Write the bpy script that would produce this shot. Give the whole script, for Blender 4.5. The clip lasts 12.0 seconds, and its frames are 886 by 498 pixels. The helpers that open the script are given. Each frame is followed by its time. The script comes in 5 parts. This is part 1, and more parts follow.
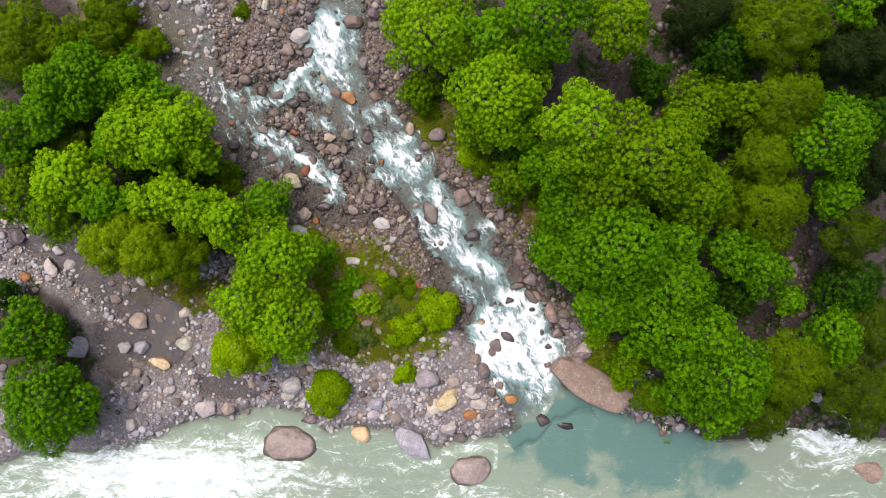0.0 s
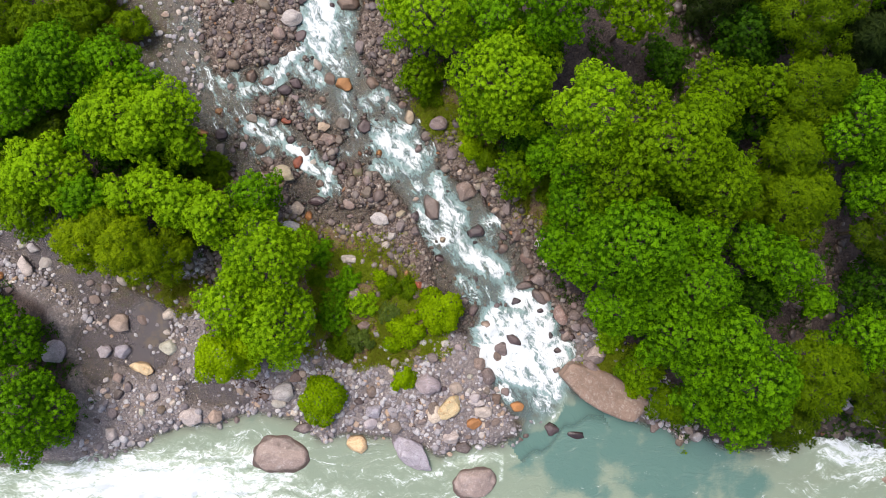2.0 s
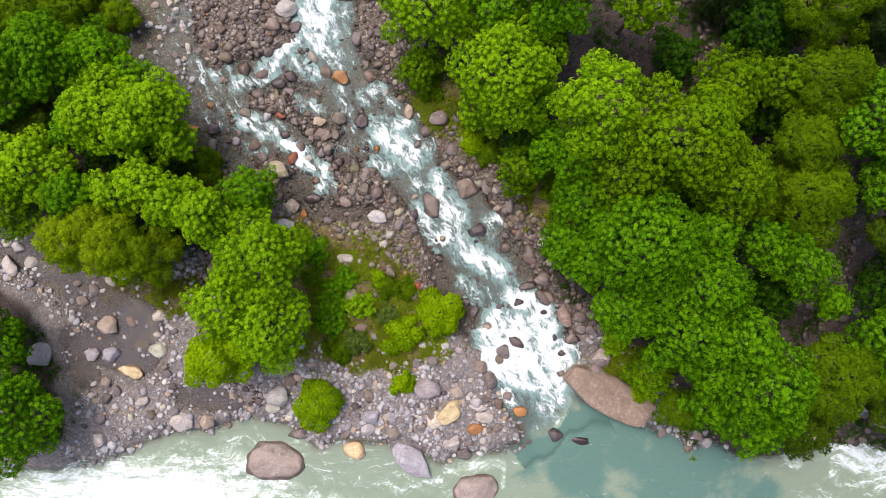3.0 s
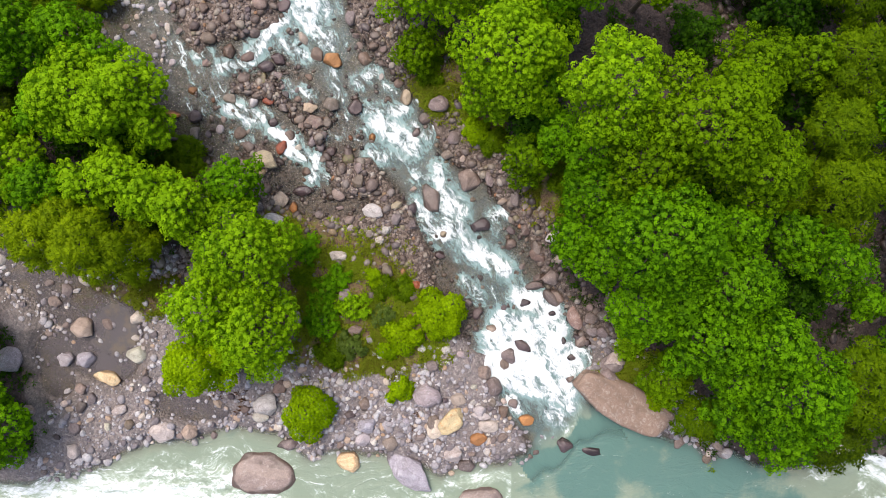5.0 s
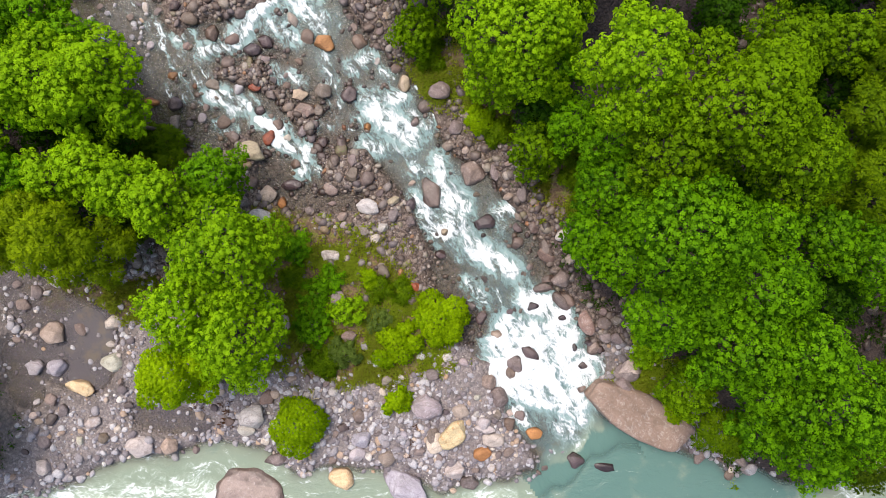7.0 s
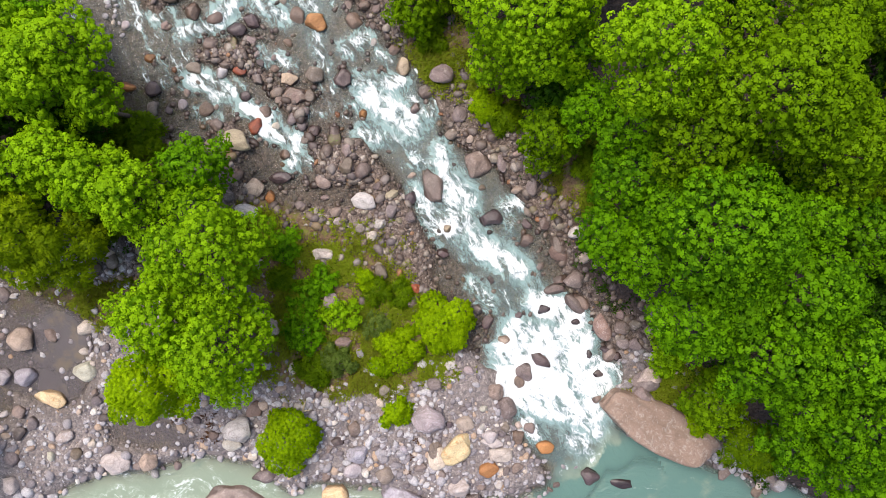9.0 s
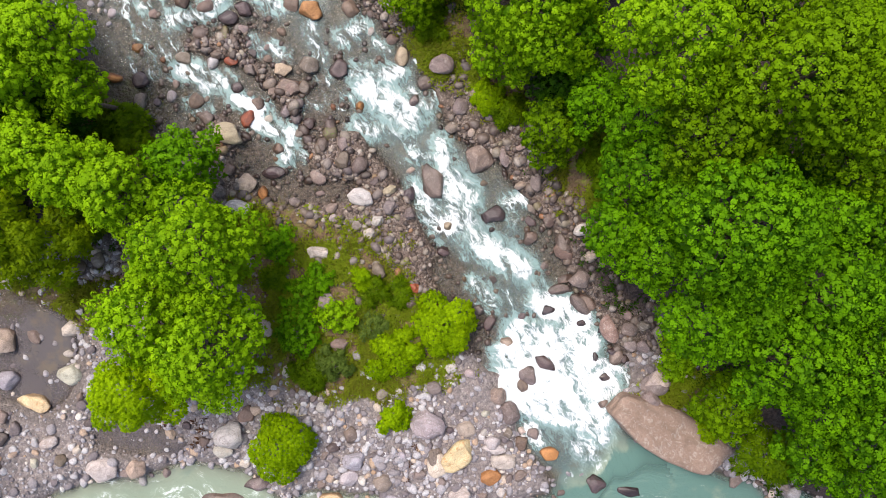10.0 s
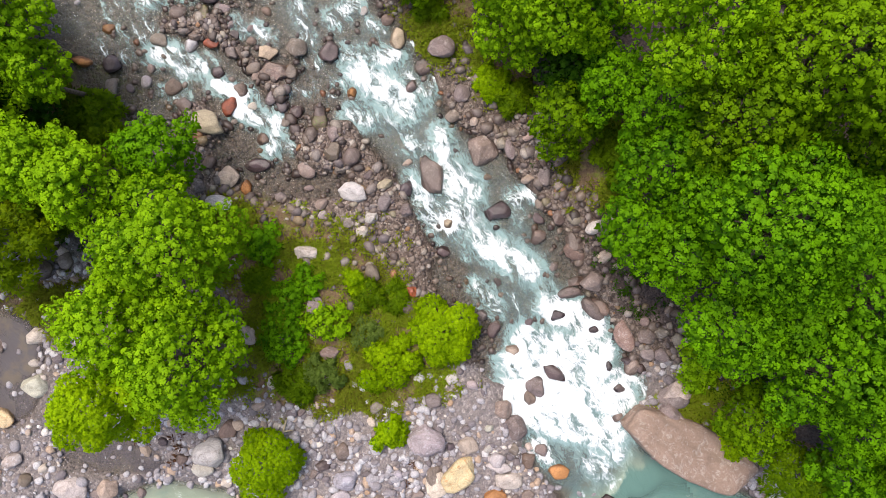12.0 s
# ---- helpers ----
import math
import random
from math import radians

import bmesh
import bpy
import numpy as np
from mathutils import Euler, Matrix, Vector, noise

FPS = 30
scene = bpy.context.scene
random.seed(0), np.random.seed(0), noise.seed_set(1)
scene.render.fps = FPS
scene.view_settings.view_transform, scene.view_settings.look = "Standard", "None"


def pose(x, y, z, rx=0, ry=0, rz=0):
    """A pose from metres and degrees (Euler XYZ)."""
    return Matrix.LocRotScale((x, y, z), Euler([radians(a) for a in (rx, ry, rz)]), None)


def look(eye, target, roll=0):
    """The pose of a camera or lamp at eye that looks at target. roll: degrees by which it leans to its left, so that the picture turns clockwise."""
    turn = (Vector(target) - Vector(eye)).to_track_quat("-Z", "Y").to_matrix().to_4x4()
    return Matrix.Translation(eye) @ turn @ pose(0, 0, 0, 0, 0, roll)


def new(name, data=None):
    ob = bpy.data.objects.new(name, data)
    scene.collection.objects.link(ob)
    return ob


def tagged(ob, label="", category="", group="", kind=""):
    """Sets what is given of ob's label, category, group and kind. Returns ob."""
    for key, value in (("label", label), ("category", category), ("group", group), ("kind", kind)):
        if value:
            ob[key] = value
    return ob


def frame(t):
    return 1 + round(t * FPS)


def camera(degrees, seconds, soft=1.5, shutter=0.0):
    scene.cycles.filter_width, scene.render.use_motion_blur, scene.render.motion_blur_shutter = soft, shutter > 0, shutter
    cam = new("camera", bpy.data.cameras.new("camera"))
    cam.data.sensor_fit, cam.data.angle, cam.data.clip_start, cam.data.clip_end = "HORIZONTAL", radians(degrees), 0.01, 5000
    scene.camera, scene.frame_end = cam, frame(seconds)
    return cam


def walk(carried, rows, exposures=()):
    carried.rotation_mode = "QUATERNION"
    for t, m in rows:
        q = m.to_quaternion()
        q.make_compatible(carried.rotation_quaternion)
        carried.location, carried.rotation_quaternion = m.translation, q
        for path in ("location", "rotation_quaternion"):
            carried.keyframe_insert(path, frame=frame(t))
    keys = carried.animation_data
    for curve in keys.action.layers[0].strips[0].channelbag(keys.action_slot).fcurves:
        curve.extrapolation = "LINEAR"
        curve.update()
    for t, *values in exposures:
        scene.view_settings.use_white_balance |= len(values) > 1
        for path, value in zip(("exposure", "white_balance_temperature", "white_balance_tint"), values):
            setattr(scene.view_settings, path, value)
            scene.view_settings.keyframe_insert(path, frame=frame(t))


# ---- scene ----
cam = camera(66.2, 12.0, soft=0.9)
METRES, EYE, TILT, LEAN, TURN = 18.5, 48.1, -90.0, 0.0, 0.0
ROWS = [
    (0.0, 0.0, 0.0, 0.0, -0.0, 0.0, -0.0),
    (0.5, -0.0017, 0.0416, -0.0022, 0.01, 0.01, 0.01),
    (1.0, -0.0044, 0.0869, -0.0061, 0.02, 0.02, -0.01),
    (1.5, -0.0056, 0.1273, -0.0091, 0.02, 0.05, 0.01),
    (2.0, -0.0061, 0.1715, -0.0137, 0.02, 0.07, 0.02),
    (2.5, -0.0048, 0.2129, -0.0175, 0.04, 0.1, 0.01),
    (3.0, -0.0051, 0.2575, -0.0198, 0.05, 0.15, 0.01),
    (5.0, -0.0097, 0.4297, -0.0223, -0.01, -0.07, 0.06),
    (5.5, -0.0118, 0.4701, -0.0234, -0.01, -0.05, 0.07),
    (6.0, -0.0134, 0.5136, -0.0256, -0.01, -0.01, 0.06),
    (6.5, -0.0138, 0.5547, -0.0288, 0.02, 0.02, 0.06),
    (7.0, -0.0111, 0.601, -0.0297, 0.04, 0.05, 0.03),
    (9.0, -0.0168, 0.7699, -0.0271, 0.1, -0.18, 0.12),
    (9.5, -0.0176, 0.8072, -0.0302, 0.09, -0.18, 0.12),
    (10.0, -0.0177, 0.8463, -0.0333, 0.09, -0.15, 0.09),
    (10.5, -0.017, 0.8836, -0.0346, 0.11, -0.1, 0.1),
    (11.0, -0.0176, 0.925, -0.035, 0.09, -0.08, 0.12),
    (11.5, -0.0187, 0.9622, -0.0368, 0.1, -0.07, 0.12),
    (12.0, -0.0169, 0.9977, -0.038, 0.12, -0.02, 0.11),
]
walk(cam, [(t, pose(0, 0, EYE, TILT, LEAN, TURN) @ pose(METRES * x, METRES * y, METRES * z, 90 + pitch, roll, yaw)) for t, x, y, z, yaw, pitch, roll in ROWS], [(0.0, 0.52), (6.0, 0.68), (12.0, 0.78)])

# ---- light: an overcast mountain sky ----
world = bpy.data.worlds.new("overcast_sky")
scene.world = world
world.use_nodes = True
wn, wl = world.node_tree.nodes, world.node_tree.links
sky = wn.new("ShaderNodeTexSky")
sky.sky_type, sky.sun_disc = "NISHITA", False
sky.sun_elevation, sky.sun_rotation = radians(68), radians(320)
sky.air_density, sky.dust_density, sky.ozone_density = 1.0, 4.0, 1.0
wl.new(sky.outputs[0], wn["Background"].inputs[0])
wn["Background"].inputs[1].default_value = 0.15
sun_data = bpy.data.lights.new("sun", "SUN")
sun_data.energy, sun_data.angle, sun_data.color = 1.5, radians(24), (1.0, 0.94, 0.86)
sun = new("sun", sun_data)
# the sun stands high in the north-west, behind thin cloud
sun.matrix_world = look((-13, 15, 50), (0, 0, 0))

# ---- materials ----
def material(name, rough=0.8):
    m = bpy.data.materials.new(name)
    m.use_nodes = True
    t = m.node_tree
    b = t.nodes["Principled BSDF"]
    b.inputs["Roughness"].default_value = rough
    return m, t.nodes, t.links, b


def ramp(nodes, stops):
    r = nodes.new("ShaderNodeValToRGB")
    while len(r.color_ramp.elements) < len(stops):
        r.color_ramp.elements.new(0.5)
    for e, (p, c) in zip(r.color_ramp.elements, stops):
        e.position, e.color = p, (*c, 1)
    return r


def noise_tex(nodes, links, scale, detail=4, vector=None, rough=0.6, distortion=0.0):
    n = nodes.new("ShaderNodeTexNoise")
    n.inputs["Scale"].default_value, n.inputs["Detail"].default_value = scale, detail
    n.inputs["Roughness"].default_value, n.inputs["Distortion"].default_value = rough, distortion
    if vector is not None:
        links.new(vector, n.inputs["Vector"])
    return n


def mix(nodes, links, a, b, fac, blend="MIX"):
    n = nodes.new("ShaderNodeMix")
    n.data_type, n.blend_type = "RGBA", blend
    for sock, v in ((n.inputs[0], fac), (n.inputs[6], a), (n.inputs[7], b)):
        if isinstance(v, (int, float)):
            sock.default_value = v
        elif isinstance(v, tuple):
            sock.default_value = (*v, 1)
        else:
            links.new(v, sock)
    return n.outputs[2]


def calc(nodes, links, op, a, b=0.0, clamp=False):
    n = nodes.new("ShaderNodeMath")
    n.operation, n.use_clamp = op, clamp
    for sock, v in ((n.inputs[0], a), (n.inputs[1], b)):
        if isinstance(v, (int, float)):
            sock.default_value = v
        else:
            links.new(v, sock)
    return n.outputs[0]


def attr(nodes, name):
    n = nodes.new("ShaderNodeAttribute")
    n.attribute_name = name
    return n


def bump(nodes, links, height, strength, distance, bsdf):
    n = nodes.new("ShaderNodeBump")
    n.inputs["Strength"].default_value, n.inputs["Distance"].default_value = strength, distance
    links.new(height, n.inputs["Height"])
    links.new(n.outputs[0], bsdf.inputs["Normal"])


def spread(nodes, links, value, low, high):
    n = nodes.new("ShaderNodeMapRange")
    n.inputs[1].default_value, n.inputs[2].default_value = low, high
    n.interpolation_type = "SMOOTHSTEP"
    links.new(value, n.inputs[0])
    return n.outputs[0]


def rock_material(name, low, high, patch, amount=0.5, rough=0.7, scale=1.0, speckle=0.6):
    """Weathered stone: a base between two colours that differs from stone to stone, speckle, and blotches of a third colour."""
    m, n, l, b = material(name, rough)
    co = n.new("ShaderNodeTexCoord").outputs["Object"]
    info = n.new("ShaderNodeObjectInfo").outputs["Random"]
    off = n.new("ShaderNodeVectorMath")
    off.operation = "ADD"
    l.new(co, off.inputs[0])
    l.new(calc(n, l, "MULTIPLY", info, 37.0), off.inputs[1])
    co = off.outputs[0]
    big = noise_tex(n, l, 1.6 * scale, 5, co, 0.65, 0.6)
    fine = noise_tex(n, l, 22 * scale, 3, co)
    vein = noise_tex(n, l, 4.5 * scale, 6, co, 0.7, 1.5)
    base = mix(n, l, low, high, calc(n, l, "ADD", calc(n, l, "MULTIPLY", info, 0.5), calc(n, l, "MULTIPLY", big.outputs[0], 0.6)))
    hue = ramp(n, [(0.0, (1.0, 0.93, 0.98)), (0.25, (1.12, 0.98, 0.82)), (0.5, (0.88, 0.88, 0.95)), (0.72, (1.08, 0.88, 0.8)), (0.88, (0.98, 1.0, 0.82)), (1.0, (0.78, 0.72, 0.74))])
    l.new(calc(n, l, "FRACT", calc(n, l, "MULTIPLY", info, 11.7)), hue.inputs[0])
    base = mix(n, l, base, hue.outputs[0], 0.9, "MULTIPLY")
    base = mix(n, l, base, patch, calc(n, l, "MULTIPLY", spread(n, l, vein.outputs[0], 0.5, 0.68), amount))
    lay = n.new("ShaderNodeMapping")
    lay.inputs["Rotation"].default_value, lay.inputs["Scale"].default_value = (0.5, 0.9, 0.4), (0.7, 1.2, 7.0)
    l.new(co, lay.inputs["Vector"])
    bands = noise_tex(n, l, 1.5 * scale, 4, lay.outputs[0], 0.6, 0.5)
    layer = ramp(n, [(0.35, (0.62, 0.6, 0.58)), (0.62, (1.2, 1.2, 1.2))])
    l.new(bands.outputs[0], layer.inputs[0])
    base = mix(n, l, base, layer.outputs[0], 0.55, "MULTIPLY")
    split = n.new("ShaderNodeTexVoronoi")
    split.feature = "DISTANCE_TO_EDGE"
    split.inputs["Scale"].default_value = 1.1 * scale
    bent = n.new("ShaderNodeVectorMath")
    bent.operation = "MULTIPLY_ADD"
    l.new(vein.outputs["Color"], bent.inputs[0])
    bent.inputs[1].default_value = (0.5, 0.5, 0.5)
    l.new(co, bent.inputs[2])
    l.new(bent.outputs[0], split.inputs["Vector"])
    crack = calc(n, l, "SUBTRACT", 1.0, spread(n, l, split.outputs["Distance"], 0.0, 0.035))
    base = mix(n, l, base, (0.5, 0.46, 0.44), calc(n, l, "MULTIPLY", crack, 0.6 if scale >= 1 else 0.15), "MULTIPLY")
    grain = ramp(n, [(0.3, (0.5, 0.5, 0.5)), (0.7, (1.25, 1.25, 1.25))])
    l.new(fine.outputs[0], grain.inputs[0])
    stone = mix(n, l, base, grain.outputs[0], speckle, "MULTIPLY")
    wet = attr(n, "wet").outputs["Fac"]
    l.new(mix(n, l, stone, (0.42, 0.38, 0.36), wet, "MULTIPLY"), b.inputs["Base Color"])
    l.new(calc(n, l, "SUBTRACT", rough, calc(n, l, "MULTIPLY", wet, 0.4 * rough)), b.inputs["Roughness"])
    bump(n, l, calc(n, l, "ADD", calc(n, l, "MULTIPLY", fine.outputs[0], 0.3), vein.outputs[0]), 0.5, 0.06, b)
    return m


ROCK = {
    "mauve": rock_material("mauve_stone", (0.11, 0.088, 0.082), (0.31, 0.25, 0.235), (0.46, 0.4, 0.375)),
    "brown": rock_material("brown_stone", (0.11, 0.08, 0.068), (0.21, 0.16, 0.138), (0.32, 0.26, 0.22), 0.4, 0.5),
    "pink": rock_material("pink_granite", (0.22, 0.16, 0.14), (0.35, 0.265, 0.235), (0.5, 0.42, 0.39), 0.7),
    "pale": rock_material("pale_stone", (0.42, 0.39, 0.37), (0.62, 0.58, 0.55), (0.32, 0.27, 0.24), 0.5),
    "lavender": rock_material("lavender_grey_stone", (0.3, 0.275, 0.3), (0.45, 0.42, 0.45), (0.62, 0.6, 0.62), 0.55),
    "dark": rock_material("dark_wet_stone", (0.055, 0.042, 0.045), (0.12, 0.09, 0.095), (0.2, 0.15, 0.15), 0.35, 0.35),
    "orange": rock_material("orange_stone", (0.33, 0.13, 0.04), (0.5, 0.26, 0.1), (0.2, 0.07, 0.03), 0.5),
    "yellow": rock_material("yellow_stained_stone", (0.62, 0.48, 0.25), (0.75, 0.64, 0.42), (0.55, 0.22, 0.05), 0.7),
    "rust": rock_material("rust_red_stone", (0.25, 0.06, 0.03), (0.34, 0.1, 0.05), (0.12, 0.05, 0.04), 0.5, 0.5),
    "moss": rock_material("moss_streaked_stone", (0.1, 0.085, 0.05), (0.2, 0.17, 0.12), (0.12, 0.2, 0.02), 0.9, 0.6),
    "slab": rock_material("brown_granite_slab", (0.19, 0.145, 0.122), (0.3, 0.237, 0.2), (0.42, 0.355, 0.31), 0.8, 0.7, 0.6, 0.3),
    "river": rock_material("rosy_grey_river_granite", (0.26, 0.2, 0.175), (0.4, 0.32, 0.285), (0.52, 0.44, 0.4), 0.6, 0.55, 0.5, 0.35),
    "tan": rock_material("tan_stone", (0.32, 0.25, 0.19), (0.5, 0.42, 0.35), (0.24, 0.18, 0.14), 0.45),
}


def cobble_material(name, stops, rough):
    """Loose stones, each with a tone of its own."""
    m, n, l, b = material(name, rough)
    isl = n.new("ShaderNodeNewGeometry").outputs["Random Per Island"]
    r = ramp(n, stops)
    l.new(isl, r.inputs[0])
    co = n.new("ShaderNodeTexCoord").outputs["Object"]
    fine = noise_tex(n, l, 16, 4, co, 0.7)
    g = ramp(n, [(0.3, (0.5, 0.5, 0.5)), (0.7, (1.3, 1.3, 1.3))])
    l.new(fine.outputs[0], g.inputs[0])
    wet = attr(n, "wet").outputs["Fac"]
    stone = mix(n, l, r.outputs[0], g.outputs[0], 0.8, "MULTIPLY")
    l.new(mix(n, l, stone, (0.48, 0.43, 0.4), wet, "MULTIPLY"), b.inputs["Base Color"])
    l.new(calc(n, l, "SUBTRACT", rough, calc(n, l, "MULTIPLY", wet, 0.35 * rough)), b.inputs["Roughness"])
    bump(n, l, fine.outputs[0], 0.4, 0.03, b)
    return m


COBBLE_DRY = cobble_material("dry_gravel_stones", [(0.0, (0.15, 0.12, 0.125)), (0.3, (0.27, 0.24, 0.25)), (0.6, (0.38, 0.35, 0.365)), (0.88, (0.54, 0.51, 0.515)), (0.95, (0.4, 0.26, 0.16)), (1.0, (0.7, 0.66, 0.62))], 0.8)
COBBLE_WET = cobble_material("wet_stream_stones", [(0.0, (0.05, 0.036, 0.032)), (0.2, (0.11, 0.075, 0.06)), (0.35, (0.14, 0.11, 0.11)), (0.5, (0.19, 0.138, 0.105)), (0.65, (0.2, 0.162, 0.148)), (0.8, (0.27, 0.22, 0.175)), (0.9, (0.4, 0.34, 0.3)), (0.96, (0.19, 0.155, 0.09)), (1.0, (0.3, 0.13, 0.06))], 0.55)


def ground_material():
    """Gravel, forest soil and mossy turf by what lies where, with wet margins."""
    m, n, l, b = material("ground_soil_and_gravel", 0.9)
    co = n.new("ShaderNodeTexCoord").outputs["Object"]
    v = n.new("ShaderNodeTexVoronoi")
    v.inputs["Scale"].default_value = 7.0
    l.new(co, v.inputs["Vector"])
    v2 = n.new("ShaderNodeTexVoronoi")
    v2.inputs["Scale"].default_value = 19.0
    l.new(co, v2.inputs["Vector"])
    sep = n.new("ShaderNodeSeparateColor")
    l.new(v.outputs["Color"], sep.inputs[0])
    sep2 = n.new("ShaderNodeSeparateColor")
    l.new(v2.outputs["Color"], sep2.inputs[0])
    tone = calc(n, l, "ADD", calc(n, l, "MULTIPLY", sep.outputs[0], 0.55), calc(n, l, "MULTIPLY", sep2.outputs[1], 0.45))
    big = noise_tex(n, l, 0.35, 5, co)
    mid = noise_tex(n, l, 2.2, 6, co, 0.7)
    grav = ramp(n, [(0.15, (0.07, 0.05, 0.042)), (0.45, (0.16, 0.122, 0.1)), (0.75, (0.28, 0.225, 0.195)), (0.95, (0.46, 0.39, 0.35))])
    l.new(tone, grav.inputs[0])
    gravel = mix(n, l, grav.outputs[0], (0.18, 0.125, 0.1), spread(n, l, mid.outputs[0], 0.5, 0.75))
    # brown humus, its colour taken down further to carry the shade under trees
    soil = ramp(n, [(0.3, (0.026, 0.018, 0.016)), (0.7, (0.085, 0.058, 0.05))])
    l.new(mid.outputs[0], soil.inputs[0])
    moss = ramp(n, [(0.3, (0.085, 0.045, 0.034)), (0.48, (0.15, 0.095, 0.05)), (0.6, (0.15, 0.145, 0.025)), (0.74, (0.17, 0.235, 0.015))])
    l.new(mid.outputs[0], moss.inputs[0])
    gravel = mix(n, l, mix(n, l, gravel, (0.8, 0.77, 0.75), 1.0, "MULTIPLY"), mix(n, l, gravel, (0.27, 0.245, 0.255), 0.4), attr(n, "dry").outputs["Fac"])
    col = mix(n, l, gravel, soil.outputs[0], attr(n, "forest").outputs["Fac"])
    veg = calc(n, l, "ADD", calc(n, l, "MULTIPLY", attr(n, "turf").outputs["Fac"], 1.15), calc(n, l, "MULTIPLY", calc(n, l, "SUBTRACT", mid.outputs[0], 0.5), 1.2))
    col = mix(n, l, col, moss.outputs[0], spread(n, l, veg, 0.4, 0.65))
    wet = attr(n, "wet").outputs["Fac"]
    col = mix(n, l, col, (0.5, 0.46, 0.4), wet, "MULTIPLY")
    l.new(col, b.inputs["Base Color"])
    l.new(calc(n, l, "SUBTRACT", 0.92, calc(n, l, "MULTIPLY", wet, 0.5)), b.inputs["Roughness"])
    h = calc(n, l, "ADD", calc(n, l, "MULTIPLY", v.outputs["Distance"], -0.9), calc(n, l, "ADD", calc(n, l, "MULTIPLY", v2.outputs["Distance"], -0.35), big.outputs[0]))
    bump(n, l, h, 0.8, 0.09, b)
    return m


GROUND = ground_material()


def water_material(name, clear, first, second):
    """Glacial water: milky with depth, with white foam where the flow breaks. 'flow' holds metres along and across the current.
    first, second: deep, shallow, still and bubbly colours, mixed by 'milk', the share of river water."""
    m, n, l, b = material(name, 0.12)
    flow = attr(n, "flow").outputs["Vector"]
    foam = attr(n, "foam").outputs["Fac"]
    depth = attr(n, "depth").outputs["Fac"]
    air = attr(n, "air").outputs["Fac"]
    milk = attr(n, "milk").outputs["Fac"]
    deep, shallow, still_tint, bubbly = (mix(n, l, p, q, milk) for p, q in zip(first, second))
    co = n.new("ShaderNodeTexCoord").outputs["Object"]
    swirl = noise_tex(n, l, 0.9, 3, co)
    shift = n.new("ShaderNodeVectorMath")
    shift.operation = "MULTIPLY_ADD"
    l.new(swirl.outputs["Color"], shift.inputs[0])
    shift.inputs[1].default_value = (0.9, 0.9, 0)
    l.new(flow, shift.inputs[2])
    st = n.new("ShaderNodeMapping")
    st.inputs["Scale"].default_value = (0.55, 1.6, 1)
    l.new(shift.outputs[0], st.inputs["Vector"])
    a = noise_tex(n, l, 1.15, 9, st.outputs[0], 0.65, 0.6)
    lump = noise_tex(n, l, 1.9, 7, co, 0.68, 1.2)
    f = noise_tex(n, l, 2.3, 6, st.outputs[0], 0.62, 1.0)
    g = noise_tex(n, l, 0.5, 5, co)
    ridge = calc(n, l, "ABSOLUTE", calc(n, l, "SUBTRACT", f.outputs[0], 0.5))
    lace = calc(n, l, "SUBTRACT", 1.0, calc(n, l, "MULTIPLY", ridge, 9.0), True)
    torn = calc(n, l, "ADD", calc(n, l, "MULTIPLY", calc(n, l, "SUBTRACT", a.outputs[0], 0.5), 3.0), calc(n, l, "MULTIPLY", calc(n, l, "SUBTRACT", lump.outputs[0], 0.5), 1.1))
    froth = noise_tex(n, l, 7.0, 5, st.outputs[0], 0.72, 0.9)
    torn = calc(n, l, "ADD", torn, calc(n, l, "MULTIPLY", calc(n, l, "SUBTRACT", froth.outputs[0], 0.5), 1.1))
    pat = calc(n, l, "ADD", torn, calc(n, l, "MULTIPLY", calc(n, l, "SUBTRACT", lace, 0.35), 0.3))
    level = calc(n, l, "ADD", pat, calc(n, l, "MULTIPLY", foam, 0.9))
    white = spread(n, l, level, 0.58, 1.08)
    milky = spread(n, l, calc(n, l, "ADD", air, calc(n, l, "MULTIPLY", pat, 0.7)), 0.3, 1.15)
    water = mix(n, l, shallow, deep, spread(n, l, calc(n, l, "ADD", depth, calc(n, l, "MULTIPLY", g.outputs[0], 0.4)), 0.3, 1.1))
    water = mix(n, l, still_tint, water, spread(n, l, calc(n, l, "ADD", foam, calc(n, l, "MULTIPLY", calc(n, l, "SUBTRACT", g.outputs[0], 0.5), 0.5)), 0.02, 0.16))
    patch = noise_tex(n, l, 0.8, 5, co, 0.65)
    brown = calc(n, l, "MULTIPLY", spread(n, l, patch.outputs[0], 0.46, 0.66), calc(n, l, "SUBTRACT", 0.6, calc(n, l, "MULTIPLY", milk, 0.6)))
    water = mix(n, l, water, (0.2, 0.16, 0.105), brown)
    aerated = mix(n, l, water, bubbly, milky)
    l.new(mix(n, l, aerated, (0.7, 0.73, 0.74), white), b.inputs["Base Color"])
    l.new(calc(n, l, "ADD", 0.12, calc(n, l, "MULTIPLY", white, 0.6)), b.inputs["Roughness"])
    thick = calc(n, l, "MULTIPLY", depth, calc(n, l, "ADD", clear, calc(n, l, "MULTIPLY", milk, 3.0)))
    body = calc(n, l, "SUBTRACT", 1.0, calc(n, l, "EXPONENT", calc(n, l, "MULTIPLY", thick, -1.0)))
    l.new(calc(n, l, "MAXIMUM", calc(n, l, "MAXIMUM", white, body), calc(n, l, "MULTIPLY", milky, 0.75), True), b.inputs["Alpha"])
    b.inputs["IOR"].default_value = 1.33
    hh = calc(n, l, "ADD", a.outputs[0], calc(n, l, "MULTIPLY", f.outputs[0], 0.35))
    bump(n, l, hh, 0.8, 0.12, b)
    return m


